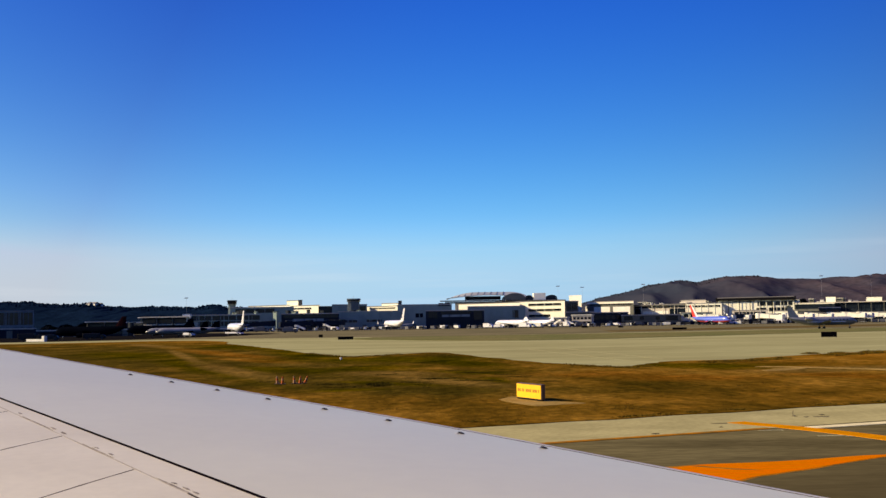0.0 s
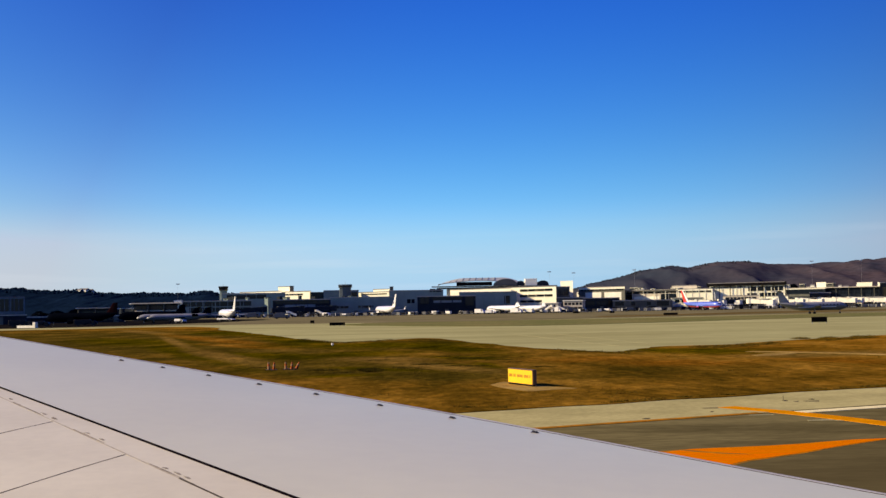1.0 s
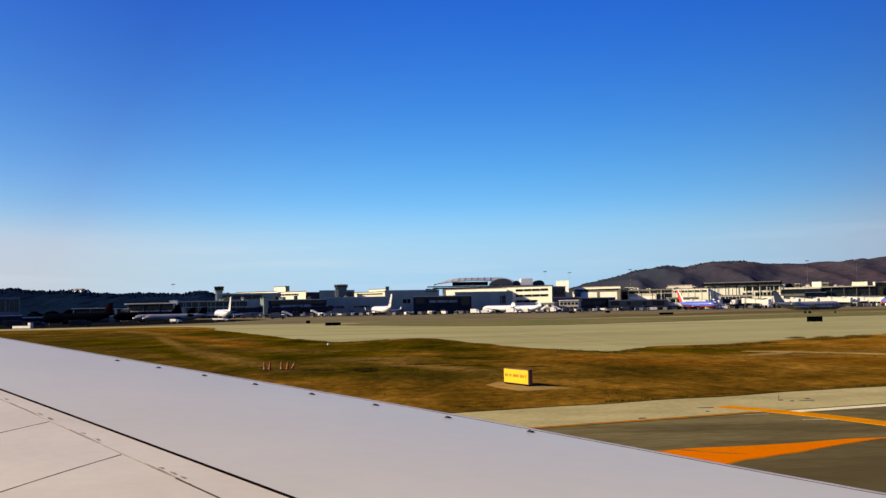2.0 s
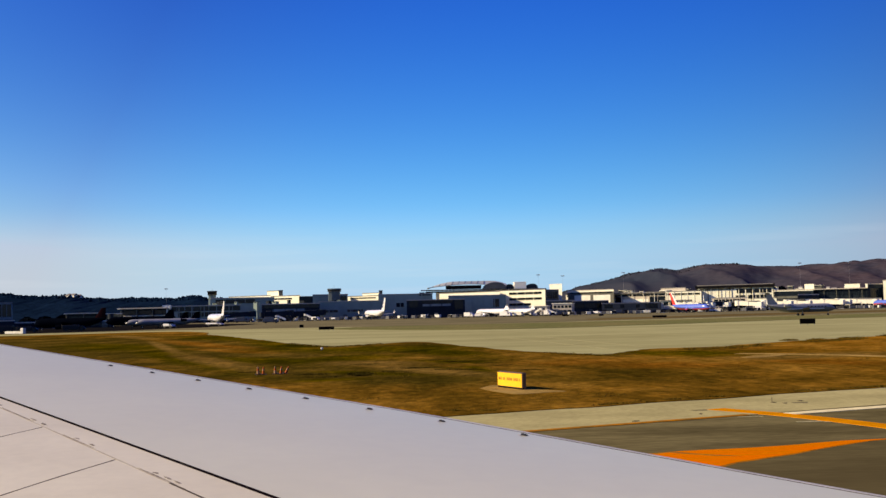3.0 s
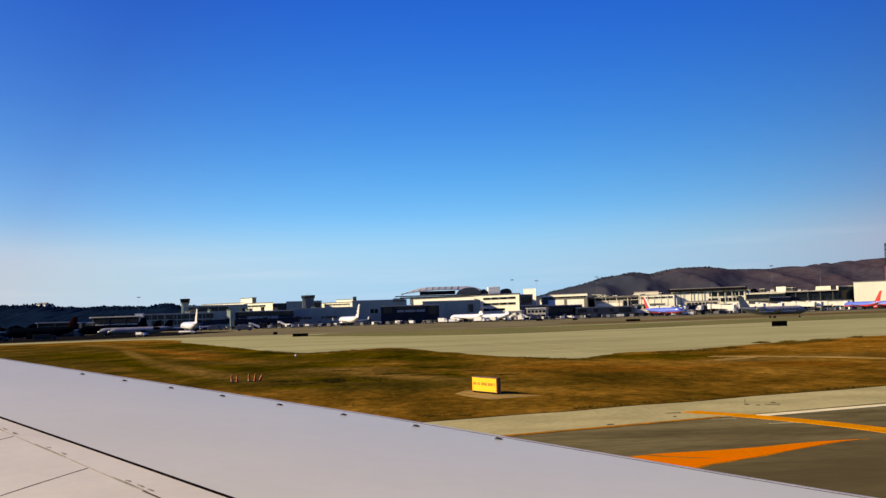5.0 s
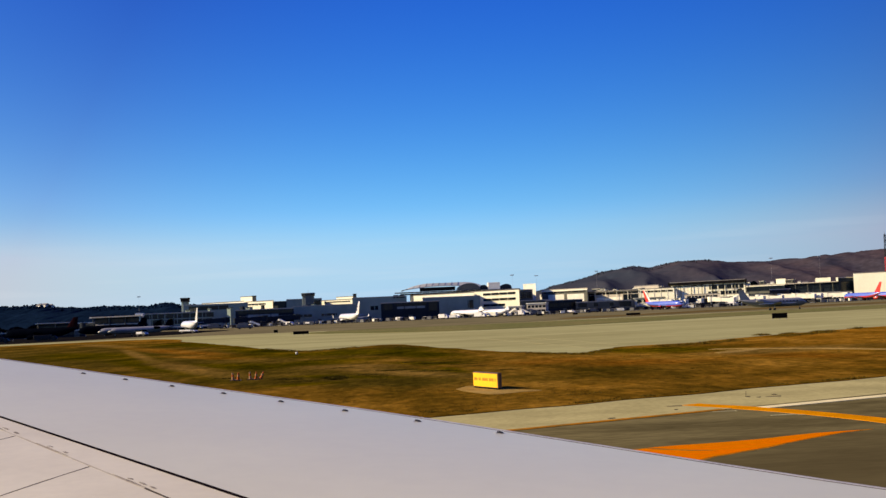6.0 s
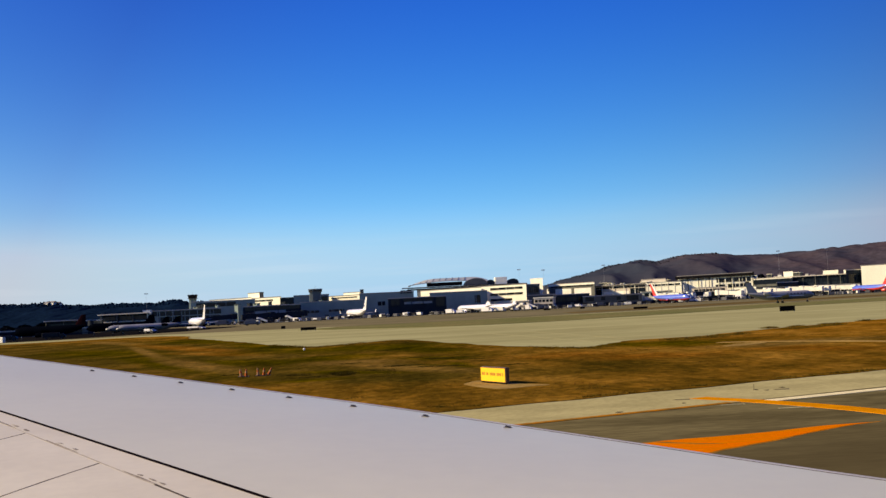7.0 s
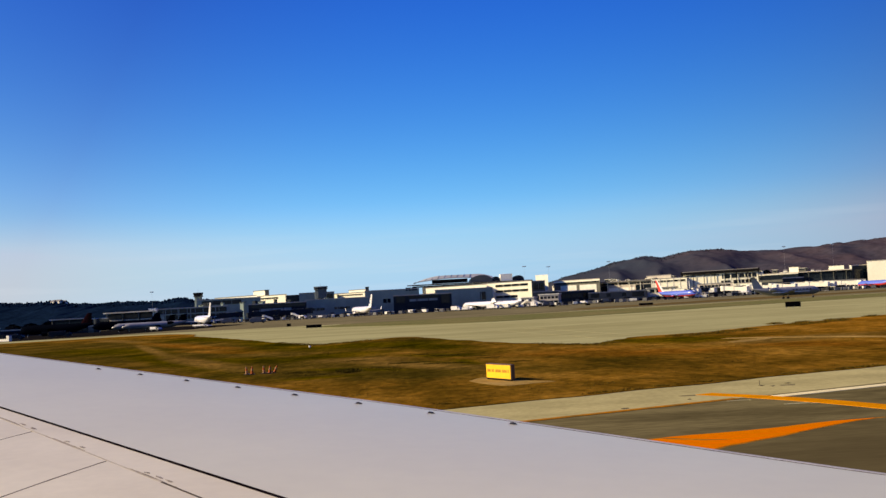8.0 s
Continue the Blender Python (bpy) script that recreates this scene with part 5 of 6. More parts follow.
for i in range(14):
    px = plant.uniform(-175, 0)
    roof_plant(px, plant.uniform(830, 850), 13.0 + plant.uniform(-1, 0.6), plant.uniform(2, 5), plant.uniform(0.8, 1.6), -40, (WALL_BLUE, WALL_DARK)[i % 2], WALL_DARK)
def apron_truck(x, y, yaw, length, height, paint_mat, label):
    """A service truck; the pale ones stand turned to the sun."""
    if paint_mat is TRUCK_WHITE and y > 690:
        length, height = length * 0.85, height * 0.78
    truck(label, x, y, yaw - (42 if paint_mat in (TRUCK_WHITE, ROOF_WHITE) else 0), length, height, paint_mat, paint_mat)


apron_truck(-98.3, 448, 10, 4.5, 1.7, TRUCK_WHITE, "small white service van on the apron")
apron_truck(-66.8, 716, 0, 7, 3.2, TRUCK_WHITE, "white catering truck at the dark concourse")
apron_truck(-55.5, 722, 10, 5, 2.2, TRUCK_WHITE, "white tug beside the terminal")
apron_truck(-49.0, 720, 0, 5, 2.2, TRUCK_GREY, "grey baggage tug beside the terminal")
apron_truck(-42, 728, 175, 6, 2.6, TRUCK_DARK, "dark fuel truck beside an airliner")
apron_truck(-13, 722, 0, 6, 2.6, TRUCK_WHITE, "white service truck beside an airliner")
apron_truck(1, 720, 0, 7, 3.0, TRUCK_WHITE, "white catering truck at the concourse")
apron_truck(8, 716, 180, 6, 2.8, TRUCK_WHITE, "white service truck by the concourse")
apron_truck(27.5, 700, 0, 8, 4.0, TRUCK_WHITE, "white box truck at the terminal")
apron_truck(33.5, 692, 10, 7, 2.8, TRUCK_WHITE, "white fuel truck by the gate")
apron_truck(49, 690, 0, 8, 3.2, TRUCK_WHITE, "white box truck at the gate")
apron_truck(56, 694, 190, 7, 3.0, ROOF_WHITE, "pale service truck at the gate")
apron_truck(68, 716, 0, 6, 3.4, TRUCK_GREY, "grey box truck at the low service building")
apron_truck(75, 700, 0, 5, 4.2, TRUCK_WHITE, "white lift truck at the gate")
apron_truck(86, 720, 0, 7, 3.0, TRUCK_GREY, "grey service truck by the service building")
apron_truck(97, 728, 180, 6, 2.4, TRUCK_DARK, "tug with shade put into its dark paint")
apron_truck(110, 730, 0, 6, 2.6, TRUCK_WHITE, "white van by the shaded concourse")
apron_truck(124, 730, 0, 6, 2.6, TRUCK_GREY, "grey van by the concourse")
apron_truck(136, 728, 180, 7, 3.0, TRUCK_DARK, "dark service truck by the concourse")
apron_truck(177, 705, 0, 5, 2.6, TRUCK_WHITE, "white tug near the blue airliner")
apron_truck(196, 730, 0, 7, 3.2, TRUCK_DARK, "dark truck beside the gate")
apron_truck(205, 728, 175, 6, 2.8, TRUCK_GREY, "grey service truck beside the gate")
apron_truck(214, 732, 0, 7, 4.0, TRUCK_WHITE, "white catering truck at the gate")
apron_truck(227, 730, 0, 6, 3.0, TRUCK_WHITE, "white service truck at the gate")
apron_truck(236, 715, 0, 9, 3.0, TRUCK_DARK, "dark tanker with a white nose")
apron_truck(250, 735, 0, 6, 2.6, TRUCK_DARK, "dark tug by the gate hall")
apron_truck(276, 735, 185, 7, 3.4, TRUCK_DARK, "dark truck under the boarding bridge")
apron_truck(290, 728, 0, 6, 2.6, TRUCK_GREY, "grey tug at the end gate")
apron_truck(183, 722, 0, 6, 2.4, TRUCK_DARK, "dark baggage tug by the cream garage")
apron_truck(190, 718, 10, 7, 2.8, TRUCK_DARK, "dark service truck by the cream garage")
apron_truck(201, 720, 170, 5, 2.2, TRUCK_DARK, "dark baggage tug by the boarding bridge")
apron_truck(221, 722, 0, 7, 3.0, TRUCK_DARK, "dark service truck under a boarding bridge")
apron_truck(260, 726, 0, 6, 2.6, TRUCK_DARK, "dark tug under a boarding bridge")
for k, (tx, ty, tl, th) in enumerate(((262, 744, 5, 2.2), (268, 746, 7, 3.0), (283, 742, 4, 1.8), (287, 745, 6, 2.6), (296, 741, 5, 2.2), (172, 742, 5, 2.2), (209, 742, 6, 2.8), (232, 744, 5, 2.0), (240, 742, 7, 2.6), (104, 742, 6, 2.2), (116, 744, 8, 2.8), (130, 742, 6, 2.4), (144, 744, 7, 2.6), (154, 742, 5, 2.0))):
    apron_truck(tx, ty, 12 * (k % 3), tl, th, TRUCK_DARK if k % 4 else TRUCK_GREY, "dark ground service vehicle by the gates" if k % 4 else "grey ground service vehicle by the gates")
apron_truck(-78, 590, 0, 8, 2.6, TRUCK_GREY, "grey service truck on the ramp")
apron_truck(-90, 500, 10, 9, 1.4, TRUCK_WHITE, "low white baggage loader under an airliner")
apron_truck(-95, 720, 0, 8, 3.0, TRUCK_GREY, "grey truck at the concourse")
apron_truck(-84, 716, 0, 9, 3.2, TRUCK_DARK, "dark truck at the concourse")
# vehicles of the shaded left ramp, darkened by their paint
apron_truck(-110, 700, 0, 9, 3.2, TRUCK_GREY, "service truck with shade put into its grey paint")
apron_truck(-150, 420, 5, 8, 2.4, TRUCK_DARK, "tug train with shade put into its dark paint")
apron_truck(-138, 405, 5, 7, 2.0, TRUCK_DARK, "baggage carts with shade put into their dark paint")
apron_truck(-125, 415, 8, 8, 2.2, TRUCK_DARK, "baggage carts with shade put into their dark paint")


def cart(x, y, yaw, mat, label):
    """A baggage cart or container dolly with a curtain-sided box."""
    ob = thing("baggage_cart", label, "cart", pose(x, y, 0, 0, 0, yaw), "baggage carts")
    part("deck", box(-1.5, 1.5, -0.8, 0.8, 0.4, 0.55), METAL, ob)
    part("box", box(-1.35, 1.35, -0.75, 0.75, 0.55, 2.0, bevel=0.1), mat, ob)
    for wx in (-1.0, 1.0):
        for sy in (-0.7, 0.7):
            part("wheel", tube((wx, sy - 0.08, 0.25), (wx, sy + 0.08, 0.25), 0.25, n=10), TYRE, ob)
    return ob


carts = [cart(-60, 715, -40, TRUCK_WHITE, "white baggage cart by the terminal"), cart(-20, 716, 0, TRUCK_DARK, "dark baggage cart by the terminal"), cart(20, 716, -35, TRUCK_GREY, "grey baggage cart by the terminal"),
         cart(90, 714, -30, ROOF_WHITE, "pale container dolly by the terminal")]
lot = random.Random(21)
for i in range(190):
    src = carts[(1, 2, 1, 1, 2, 3)[i % 6]]
    cx = lot.uniform(-110, 300)
    copy_thing(src, pose(cx, lot.uniform(698, 732), 0, 0, 0, lot.uniform(-50, 10)))


def stair_truck(x, y, yaw, rise, label):
    """Boarding stairs on a small truck: chassis, cab, slanting flight and a top landing."""
    ob = thing("stair_truck", label, "truck", pose(x, y, 0, 0, 0, yaw), "boarding stairs")
    part("chassis", box(-3.6, 3.2, -1.0, 1.0, 0.5, 0.85, bevel=0.05), TRUCK_DARK, ob)
    part("cab", rings([[(dx, sy * 1.0, z) for sy, z in ((-1, 0.8), (1, 0.8), (1, top), (-1, top))] for dx, top in ((1.9, 2.1), (2.9, 2.0), (3.3, 1.3))]), TRUCK_WHITE, ob)
    part("windscreen", box(2.1, 2.8, -1.03, 1.03, 1.4, 1.9), GLASS, ob)
    part("flight", rings([[(dx, sy * 0.8, z + dz) for sy, dz in ((-1, -0.25), (1, -0.25), (1, 0.9), (-1, 0.9))] for dx, z in ((-3.6, 0.9), (1.2, rise))]), ROOF_WHITE, ob)
    part("landing", box(1.2, 2.8, -0.9, 0.9, rise - 0.25, rise + 0.95, bevel=0.04), ROOF_WHITE, ob)
    part("prop", tube((1.0, 0, 0.8), (1.6, 0, rise - 0.2), 0.12, n=8), METAL, ob)
    for wx in (-2.6, 2.2):
        for sy in (-1, 1):
            part("wheel", tube((wx, sy * 0.9 - 0.12, 0.42), (wx, sy * 0.9 + 0.12, 0.42), 0.42, n=12), TYRE, ob)
    return ob


for k, (sx, sy, sw, sr) in enumerate(((-72, 722, 165, 3.4), (63, 712, 150, 3.4), (70, 706, -35, 3.8), (78, 712, 160, 3.2),
                                      (173, 730, -35, 3.6), (196, 742, 150, 3.4), (228, 738, -40, 3.6), (247, 742, 155, 3.2), (279, 740, -30, 3.4), (-88, 708, 175, 3.0))):
    stair_truck(sx, sy, sw, sr, "white boarding stairs on a truck near the gates" if k % 2 else "pale boarding stairs truck standing on the apron")


def barrier(x, y, length):
    ob = thing("blast_barrier", "low white concrete barrier with a raised end", "barrier", pose(x, y, 0, 0, 0, -28))
    part("wall", box(0, length, -0.4, 0.4, -0.1, 0.8, bevel=0.08), ROOF_WHITE, ob)
    part("end_block", box(length - 0.9, length + 0.4, -0.6, 0.6, -0.1, 1.8, bevel=0.1), ROOF_WHITE, ob)


barrier(-134.5, 374, 8.0)


# ---- airfield signs and markers ----
def dark_sign(x, y, length, height, yaw):
    ob = thing("airfield_sign", "low black airfield sign seen from behind", "sign", pose(x, y, 0, 0, 0, yaw), "airfield signs")
    k = max(1, round(length / 1.2))
    part("panel", box(-length / 2, length / 2, -0.12, 0.12, 0.28, height, bevel=0.03), SIGN_BLACK, ob)
    part("rim", box(-length / 2 - 0.04, length / 2 + 0.04, -0.15, 0.15, height, height + 0.05), SIGN_FRAME, ob)
    for i in range(k + 1):
        lx = -length / 2 + 0.15 + (length - 0.3) * i / k
        part("leg", tube((lx, 0, -0.1), (lx, 0, 0.28), 0.05, n=8), METAL, ob)


for sx, sy, sl, sh, sw in ((73.0, 219, 2.9, 1.22, -3), (-24.2, 287, 3.8, 1.0, 2), (83.8, 410, 5.0, 1.0, -2), (72.3, 590, 3.4, 1.2, 0), (86, 560, 2.4, 1.1, 0), (-36.4, 344, 1.2, 1.1, 5)):
    dark_sign(sx, sy, sl, sh, sw)

yellow = thing("taxiway_sign", "yellow taxiway sign with dark lettering on a concrete pad", "sign", pose(4.50, 60.9, 0.05, 0, 0, -67))
part("case", box(-1.42, 1.42, -0.065, 0.16, 0.08, 0.87, bevel=0.02), SIGN_FRAME, yellow, "dark brown metal sign case")
part("face", box(-1.38, 1.36, -0.08, -0.0675, 0.12, 0.82), SIGN_YELLOW, yellow, "bright yellow sign face")
for bx, bw in ((-1.25, 0.10), (-1.12, 0.08), (-1.00, 0.11), (-0.74, 0.10), (-0.60, 0.10), (-0.32, 0.11), (-0.18, 0.09), (-0.06, 0.11), (0.08, 0.08), (0.19, 0.11), (0.46, 0.11), (0.60, 0.10), (0.73, 0.09), (0.85, 0.11), (1.08, 0.10)):
    part("lettering", box(bx, bx + bw, -0.087, -0.0805, 0.43, 0.58), SIGN_TEXT, yellow)
part("foot_rail", box(-1.4, 1.4, -0.05, 0.05, 0.0, 0.078), SIGN_BLACK, yellow, "dark rail under the sign case")
for lx in (-1.05, -0.35, 0.35, 1.05):
    part("leg", tube((lx, 0, 0.0), (lx, 0, 0.10), 0.05, n=8), METAL, yellow)
slab("pavement", ragged(smooth_line([(2.9, 61.6), (3.8, 63.8), (4.9, 62.3), (5.9, 59.2), (6.9, 57.9), (5.8, 57.2), (4.4, 56.5), (3.5, 58.8), (2.9, 61.6)], 4), 0.5, 0.28), -0.1, 0.07, GRAVEL,
     "bare pale earth and gravel round the yellow sign")


def marker(x, y, lean, color):
    ob = thing("marker_cone", "small orange and white marker cone in the grass", "traffic cone", pose(x, y, 0.06, 0, lean, 0), "marker cones")
    part("base", box(-0.2, 0.2, -0.2, 0.2, 0, 0.05), SIGN_FRAME, ob, "dark weighted base")
    part("cone", tube((0, 0, 0.05), (0, 0, 0.54), 0.105, 0.05, n=12), color, ob)
    part("band", tube((0, 0, 0.27), (0, 0, 0.40), 0.088, 0.072, n=12), CONE_WHITE if color is CONE_ORANGE else CONE_ORANGE, ob)


for cx, cy, cl, cc in ((-11.66, 81.2, -4, CONE_WHITE), (-11.27, 80.9, 3, CONE_ORANGE), (-10.48, 81.3, -3, CONE_WHITE), (-10.06, 81.0, 6, CONE_ORANGE), (-9.8, 81.6, 24, CONE_ORANGE)):
    marker(cx, cy, cl, cc)

edge_lamp = thing("edge_light", "small white taxiway edge light in the grass", "lamp", pose(-11.85, 133.6, 0.06))
part("base", tube((0, 0, -0.02), (0, 0, 0.10), 0.10, n=12), METAL, edge_lamp)
part("globe", tube((0, 0, 0.12), (0, 0, 0.28), 0.15, 0.11, n=12), ROOF_WHITE, edge_lamp)


def drain(x, y, r, label):
    ob = thing("pavement_light", label, "lamp", pose(x, y, 0.03))
    part("plate", tube((0, 0, 0), (0, 0, 0.012), r * 1.3, n=12), ASPHALT, ob)
    part("lamp", tube((0, 0, 0.012), (0, 0, 0.03), r * 0.7, r * 0.4, n=12), SEAM, ob)


drain(7.6, 42.2, 0.08, "small dark inset light in the shoulder")
drain(10.55, 44.4, 0.06, "small dark inset light in the shoulder")
drain(14.7, 48.8, 0.09, "small dark inset light in the shoulder")
drain(16.0, 49.3, 0.1, "small dark inset light in the shoulder")
stake = thing("marker_stake", "thin dark marker stake on the shoulder", "marker", pose(14.75, 49.2, 0.03))
part("rod", tube((0, 0, 0), (0, 0, 0.2), 0.011, n=6), SEAM, stake)


# ---- hills and trees ----
def ridge_height(pts, x):
    xs = [p[0] for p in pts]
    return float(np.interp(x, xs, [p[1] for p in pts]))


def hills(name, label, pts, y0, y1, x0, x1, nx, ny, mat, rough, crowns=0.0):
    """A range of hills whose skyline follows a few summits, cut by ravines."""
    verts, faces = [], []
    for j in range(ny + 1):
        f = j / ny
        y = y0 + (y1 - y0) * f
        prof = math.sin(min(1.0, f / 0.8) * math.pi / 2) ** 1.3 if f < 0.8 else 1 - ((f - 0.8) / 0.2) ** 2
        for i in range(nx + 1):
            x = x0 + (x1 - x0) * i / nx
            h = ridge_height(pts, x * (y1 * 0.8 + y0 * 0.2) / y)
            w = abs(noise.noise((x * 0.006, y * 0.003, 1.7)))
            n2 = noise.fractal((x * 0.02, y * 0.02, 0.3), 1.0, 2.0, 4)
            crown = crowns * abs(noise.noise((x * 0.035, y * 0.01, 4.4))) + crowns * 0.7 * noise.noise((x * 0.09, y * 0.02, 1.1)) + crowns * 0.4 * noise.noise((x * 0.21, y * 0.03, 2.1))
            z = crown * prof + h * prof - rough * 30 * w * math.sin(math.pi * min(1, f / 0.8)) + rough * 3.5 * n2 * prof
            verts.append((x, y, max(-2.0, z - 2)))
    for j in range(ny):
        for i in range(nx):
            a = j * (nx + 1) + i
            faces.append((a, a + 1, a + nx + 2, a + nx + 1))
    me = bpy.data.meshes.new(name)
    me.from_pydata(verts, [], faces)
    me.materials.append(mat)
    me.polygons.foreach_set("use_smooth", [True] * len(me.polygons))
    return tagged(new(name, me), label, "hill", "", "structure")


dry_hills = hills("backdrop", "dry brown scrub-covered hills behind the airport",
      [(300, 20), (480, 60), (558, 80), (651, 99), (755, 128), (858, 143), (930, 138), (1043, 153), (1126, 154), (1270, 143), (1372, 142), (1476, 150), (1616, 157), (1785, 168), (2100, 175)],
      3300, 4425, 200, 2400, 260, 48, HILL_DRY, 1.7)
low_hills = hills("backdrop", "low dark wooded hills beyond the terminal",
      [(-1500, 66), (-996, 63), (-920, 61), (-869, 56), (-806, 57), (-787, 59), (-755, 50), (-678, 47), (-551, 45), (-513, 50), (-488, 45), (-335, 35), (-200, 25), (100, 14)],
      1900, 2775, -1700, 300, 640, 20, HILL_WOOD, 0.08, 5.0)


def woods(label, hill, count, size, mat, seed, x0, x1, y0, y1):
    """Far tree crowns standing all over a hill, as one mesh of small uneven clumps."""
    r = np.random.RandomState(seed)
    spots = [v.co.copy() for v in hill.data.vertices if x0 < v.co.x < x1 and y0 < v.co.y < y1 and v.co.z > 6]
    vs, fs = [], []
    for k in range(count):
        c = spots[r.randint(len(spots))] + Vector((r.uniform(-4, 4), r.uniform(-15, 15), 0))
        s = size * r.uniform(0.5, 1.25)
        b = len(vs)
        for z, w in ((-0.6, 0.8), (0.15, 1.0), (0.75, 0.6)):
            for i in range(6):
                a = i * 1.047 + z
                q = w * s * r.uniform(0.7, 1.2)
                vs.append((c.x + q * math.cos(a), c.y + q * math.sin(a), c.z + s * (z + r.uniform(-0.15, 0.15))))
        vs.append((c.x, c.y, c.z + s * r.uniform(0.9, 1.2)))
        for k2 in (0, 6):
            fs += [(b + k2 + i, b + k2 + (i + 1) % 6, b + k2 + 6 + (i + 1) % 6, b + k2 + 6 + i) for i in range(6)]
        fs += [(b + 12 + i, b + 12 + (i + 1) % 6, b + 18) for i in range(6)]
    me = bpy.data.meshes.new("woods")
    me.from_pydata(vs, [], fs)
    me.materials.append(mat)
    me.polygons.foreach_set("use_smooth", [True] * len(me.polygons))
    return tagged(new("woods", me), label, "trees", "", "stuff")


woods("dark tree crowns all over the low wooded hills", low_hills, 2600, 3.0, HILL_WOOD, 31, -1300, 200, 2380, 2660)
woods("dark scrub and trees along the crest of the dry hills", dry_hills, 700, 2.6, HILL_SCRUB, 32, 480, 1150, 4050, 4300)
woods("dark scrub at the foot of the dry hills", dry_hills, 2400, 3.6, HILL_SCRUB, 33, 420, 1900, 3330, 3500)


def tree(name, label, x, y, h, r, seed, clumps=260):
    """A tapered trunk with limbs, and a crown of many small leaf clumps."""
    rnd = random.Random(seed)
    ob = thing(name, label, "tree", pose(x, y, 0, 0, 0, rnd.uniform(0, 360)), "trees by the airfield")
    bm = tube((0, 0, -0.2), (0, 0, h * 0.7), r * 0.09, r * 0.03, n=8)
    for k in range(6):
        a, z = rnd.uniform(0, 6.28), h * rnd.uniform(0.25, 0.6)
        tube((0, 0, z), (math.cos(a) * r * 0.6, math.sin(a) * r * 0.6, z + h * 0.15), r * 0.03, r * 0.012, n=5, bm=bm)
    part("trunk", bm, BARK, ob)
    vs, fs = [], []
    for k in range(clumps):
        f = rnd.random() ** 0.8
        z = h * (0.16 + 0.84 * f)
        rr = r * (1.05 - f) ** 0.55 * rnd.uniform(0.35, 1.05) * (1 + 0.35 * noise.noise((f * 4, seed, k * 0.02)))
        a = rnd.uniform(0, 6.28)
        c = Vector((math.cos(a) * rr, math.sin(a) * rr, z))
        for q in range(3):
            s = r * rnd.uniform(0.10, 0.24)
            u = Vector((rnd.gauss(0, 1), rnd.gauss(0, 1), rnd.gauss(0, 0.6))).normalized()
            v = u.orthogonal().normalized()
            b = len(vs)
            vs += [c + u * s, c + v * s * 0.8, c - u * s * 0.9, c - v * s * 0.7]
            fs += [(b, b + 1, b + 2, b + 3)]
    me = bpy.data.meshes.new("crown")
    me.from_pydata(vs, [], fs)
    me.materials.append(TREE_LEAF)
    c = new("crown", me)
    c.parent = ob
    return ob


first = [tree("tree", "dark evergreen tree standing behind the ramp", -228 + 9 * i, 700 + 9 * i, 10 + 1.5 * i, 6.5, 11 + i, 420) for i in range(3)]
rnd = random.Random(5)
for i in range(46):
    src = first[i % 3]
    c = copy_thing(src, pose(-285 + 2.6 * i + rnd.uniform(-2, 2), rnd.uniform(680, 780), 0, 0, 0, rnd.uniform(0, 360)))
    k = rnd.uniform(0.7, 1.1)
    c.scale = (k * 0.9, k * 0.9, k * 0.5)
for i in range(22):
    src = first[i % 3]
    c = copy_thing(src, pose(rnd.uniform(150, 400), rnd.uniform(960, 1080), 0, 0, 0, rnd.uniform(0, 360)))
    k = rnd.uniform(1.0, 1.5)
    c.scale = (k, k, k * 1.1)
for src in first:
    src.scale = (1.1, 1.1, 0.6)


def house(x, y, z, w, mat):
    """A far hillside house: walls and a gabled roof."""
    ob = thing("house", "small pale house on the dry hillside", "house", pose(x, y, z, 0, 0, -35), "houses on the hill")
    part("wall", box(-w, w, -w * 0.7, w * 0.7, -12, 6), mat, ob)
    part("roof", rings([[(-w * 1.1, -w * 0.8, 6), (-w * 1.1, 0, 9.5), (-w * 1.1, w * 0.8, 6)], [(w * 1.1, -w * 0.8, 6), (w * 1.1, 0, 9.5), (w * 1.1, w * 0.8, 6)]]), ROOF_TAR, ob)


for i in range(30):
    hy = rnd.uniform(3320, 3480)
    hx = rnd.uniform(760, 1500)
    house(hx, hy, 10 + (hy - 3300) * 0.16 + rnd.uniform(0, 18), rnd.uniform(4, 8), ROOF_WHITE if i % 3 else WALL_STONE)
for hx, hz, hw in ((-746, 48, 6), (-735, 49, 8), (-723, 47, 5)):
    house(hx, 2440, hz, hw, ROOF_WHITE)


def tufts(name, label, count, area, size, mat, seed, keep, tall=0.6, spread=0.8, spots=None):
    """Low grass tufts as one mesh of small blades."""
    r = np.random.RandomState(seed)
    vs, fs = [], []
    n = 0
    while n < count:
        if spots:
            sx, sy, sr = spots[n % len(spots)]
            x, y = sx + r.normal(0, sr), sy + r.normal(0, sr * 0.5)
        else:
            x, y = r.uniform(area[0], area[1]), r.uniform(area[2], area[3])
        if not keep(x, y):
            continue
        n += 1
        s = size * r.uniform(0.5, 1.4)
        for k in range(12):
            a, w = r.uniform(0, 6.28), s * r.uniform(0.05, 0.14)
            dx, dy = math.cos(a) * w, math.sin(a) * w
            ox, oy = r.normal(0, s * spread), r.normal(0, s * 0.5)
            lx, ly = r.normal(0, s * 0.5, 2)
            b = len(vs)
            vs += [(x + ox - dx, y + oy - dy, 0.05), (x + ox + dx, y + oy + dy, 0.05), (x + ox + lx, y + oy + ly, 0.06 + s * tall * r.uniform(0.3, 1.0))]
            fs.append((b, b + 1, b + 2))
    me = bpy.data.meshes.new(name)
    me.from_pydata(vs, [], fs)
    me.materials.append(mat)
    return tagged(new(name, me), label, "grass", "", "stuff")


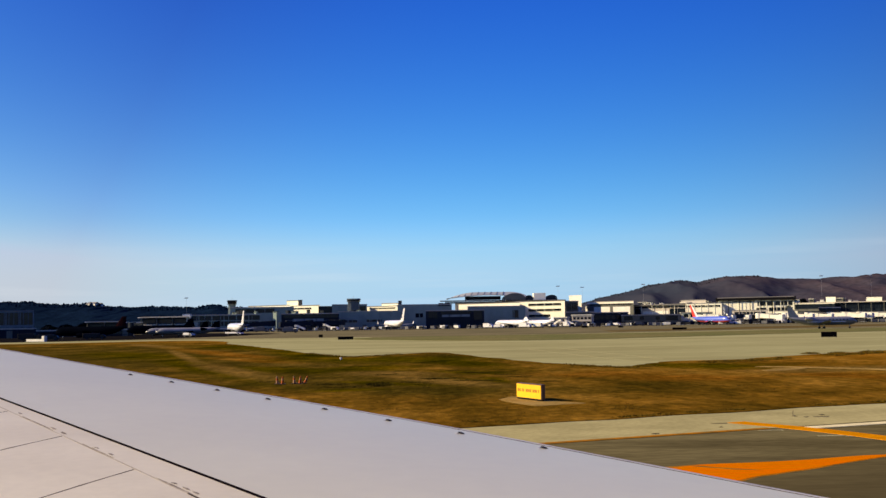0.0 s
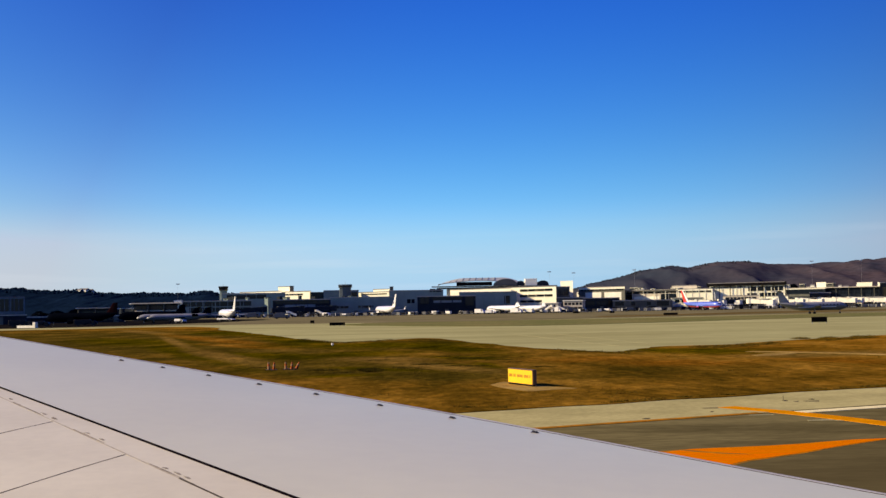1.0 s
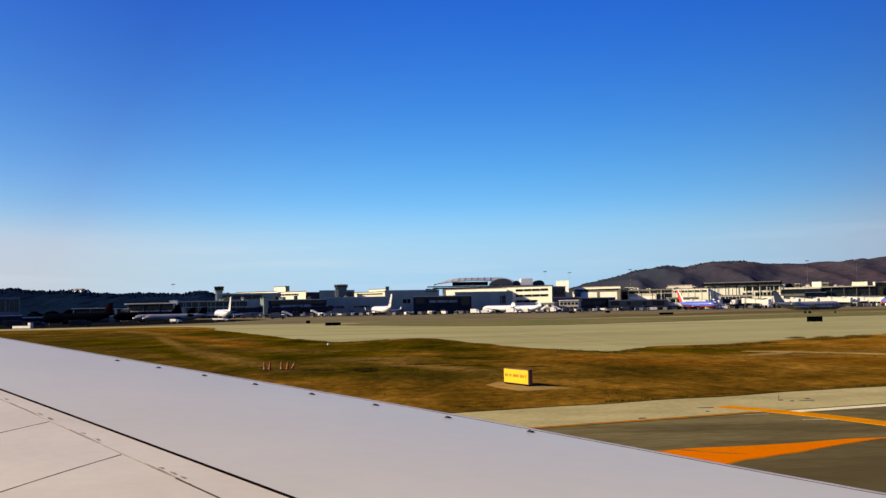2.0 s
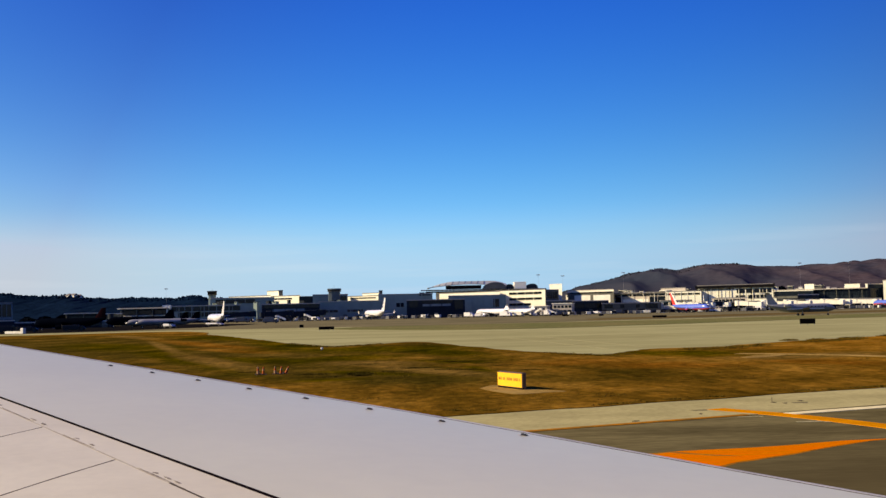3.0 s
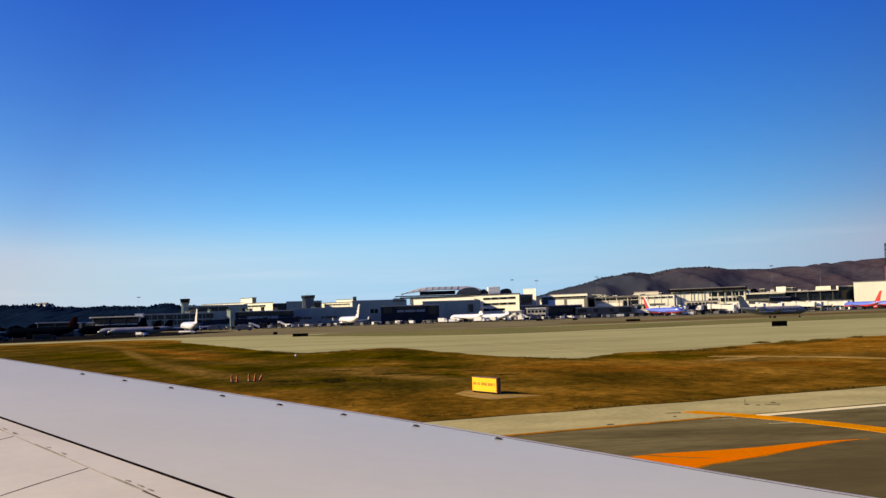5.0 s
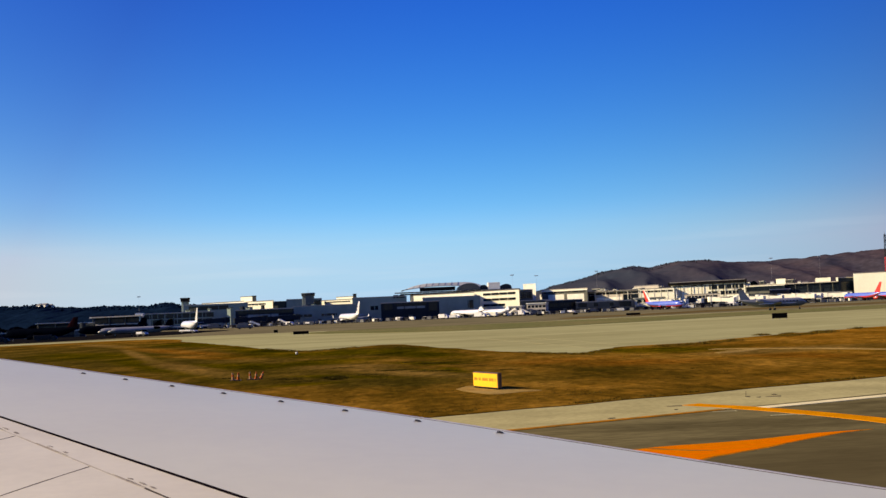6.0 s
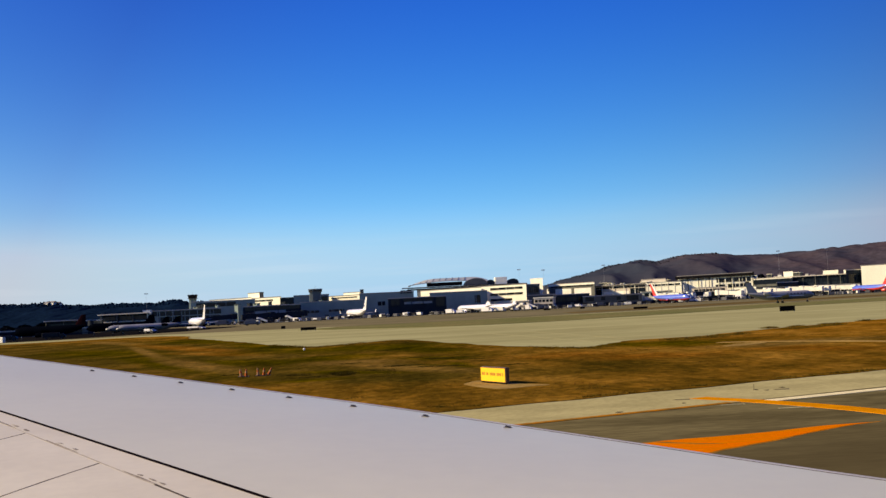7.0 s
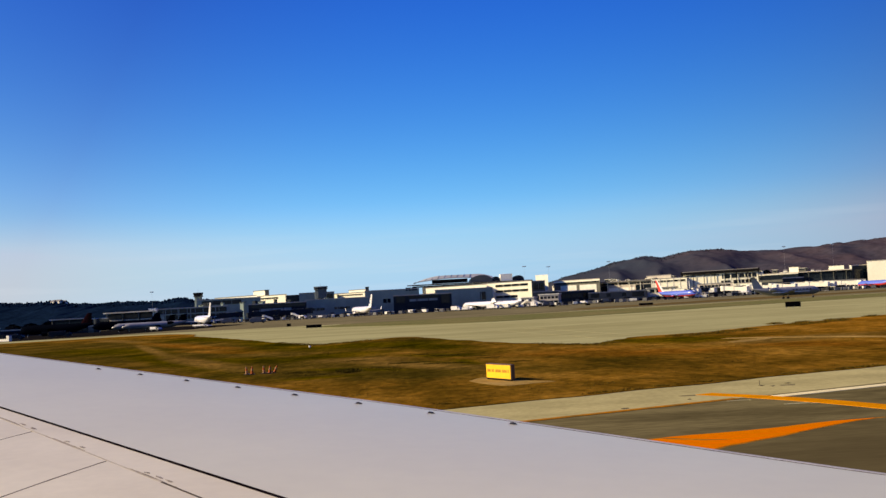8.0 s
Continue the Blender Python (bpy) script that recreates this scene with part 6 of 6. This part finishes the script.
def far_limit(x):
    return float(np.interp(x, [-122, -98, -86, -72, -58, -50, -41, -24, -12, -2.5, 4.6, 9.4, 14, 16, 20, 29, 37, 52, 90], [315, 323, 333, 325, 297, 266, 238, 182, 146, 159, 136, 116, 105, 102, 109, 114, 122, 135, 162]))


def on_grass(x, y):
    return lane(x, 7.9) < y < far_limit(x) - 1.5 and not (2.6 < x < 6.6 and 57 < y < 64)


tufts("grass_tufts", "dry straw-coloured grass tufts", 6500, (-45, 50, 45, 125), 0.24, GRASS, 3, on_grass, 0.16, 2.4)
tufts("weeds", "low green weeds along the far grass edge", 900, (-60, 70, 90, 170), 0.3, SHRUB, 4, lambda x, y: far_limit(x) - 5 < y < far_limit(x) - 0.5 and noise.noise((x * 0.15, y * 0.05, 5)) > 0.12, 0.45)
tufts("weeds", "dark weeds in the dry grass", 130, (-40, 50, 48, 115), 0.2, SHRUB, 8, lambda x, y: on_grass(x, y) and noise.noise((x * 0.3, y * 0.12, 2)) > 0.42, 0.5)
tufts("weeds", "dark weeds along the shoulder's grass edge", 110, (-10, 40, 44, 68), 0.16, SHRUB, 12, lambda x, y: lane(x, 7.5) < y < lane(x, 8.0) and noise.noise((x * 0.3, 0, 7)) > 0.1, 0.6)
tufts("weeds", "tall dark weed clumps along the far grass edge", 200, None, 0.27, SHRUB, 15, lambda x, y: True, 0.75, 0.7, [(31.0, 113.8, 0.35), (34.2, 117.0, 0.35), (40.6, 129.3, 0.35), (40.9, 129.1, 0.35), (41.1, 128.9, 0.35), (43.6, 129.1, 0.35), (44.7, 130.6, 0.35), (48.4, 132.5, 0.35), (48.7, 132.2, 0.35), (50.4, 133.3, 0.35), (54.9, 137.7, 0.35), (55.1, 137.5, 0.35), (56.4, 139.3, 0.35)])
tufts("weeds", "low dark weed clumps where the grass meets the shoulder", 200, None, 0.13, SHRUB, 16, lambda x, y: True, 0.6, 1.0, [(10.9, 51.3, 0.18), (11.0, 51.2, 0.18), (13.1, 52.2, 0.18), (13.3, 52.2, 0.18), (17.7, 54.3, 0.18), (18.0, 54.6, 0.18), (19.3, 54.9, 0.18), (20.9, 55.6, 0.18), (21.2, 55.9, 0.18), (22.0, 56.0, 0.18), (1.3, 48.2, 0.18), (2.7, 47.8, 0.18)])
tufts("weeds", "dark drawn-out streaks of weeds in the dry grass", 480, None, 0.26, WEED_DARK, 17, lambda x, y: True, 0.3, 1.0, [(1.9, 95.1, 0.5), (2.6, 94.2, 0.6), (3.3, 94.3, 0.4), (-1.2, 85.3, 0.5), (-0.4, 84.9, 0.6), (0.2, 85.5, 0.4), (1.9, 82.2, 0.6), (2.8, 81.4, 0.7), (3.6, 81.4, 0.4), (0.5, 98.0, 0.5), (4.9, 90.4, 0.5), (-12.8, 84.3, 0.35), (-8.0, 79.9, 0.6), (-7.3, 78.9, 0.4), (-6.3, 75.9, 0.5), (-2.1, 80.3, 0.5), (5.7, 86.3, 0.4), (-4.8, 93.4, 0.5), (7.2, 79.0, 0.4)])
tufts("weeds", "low dark green bush in the dry grass", 170, None, 0.2, WEED_DARK, 18, lambda x, y: True, 0.8, 0.8, [(-4.8, 77.9, 0.22), (-4.6, 78.5, 0.22), (-4.3, 79.1, 0.22), (-4.1, 79.0, 0.22), (-3.8, 78.1, 0.22), (-4.3, 76.3, 0.22)])
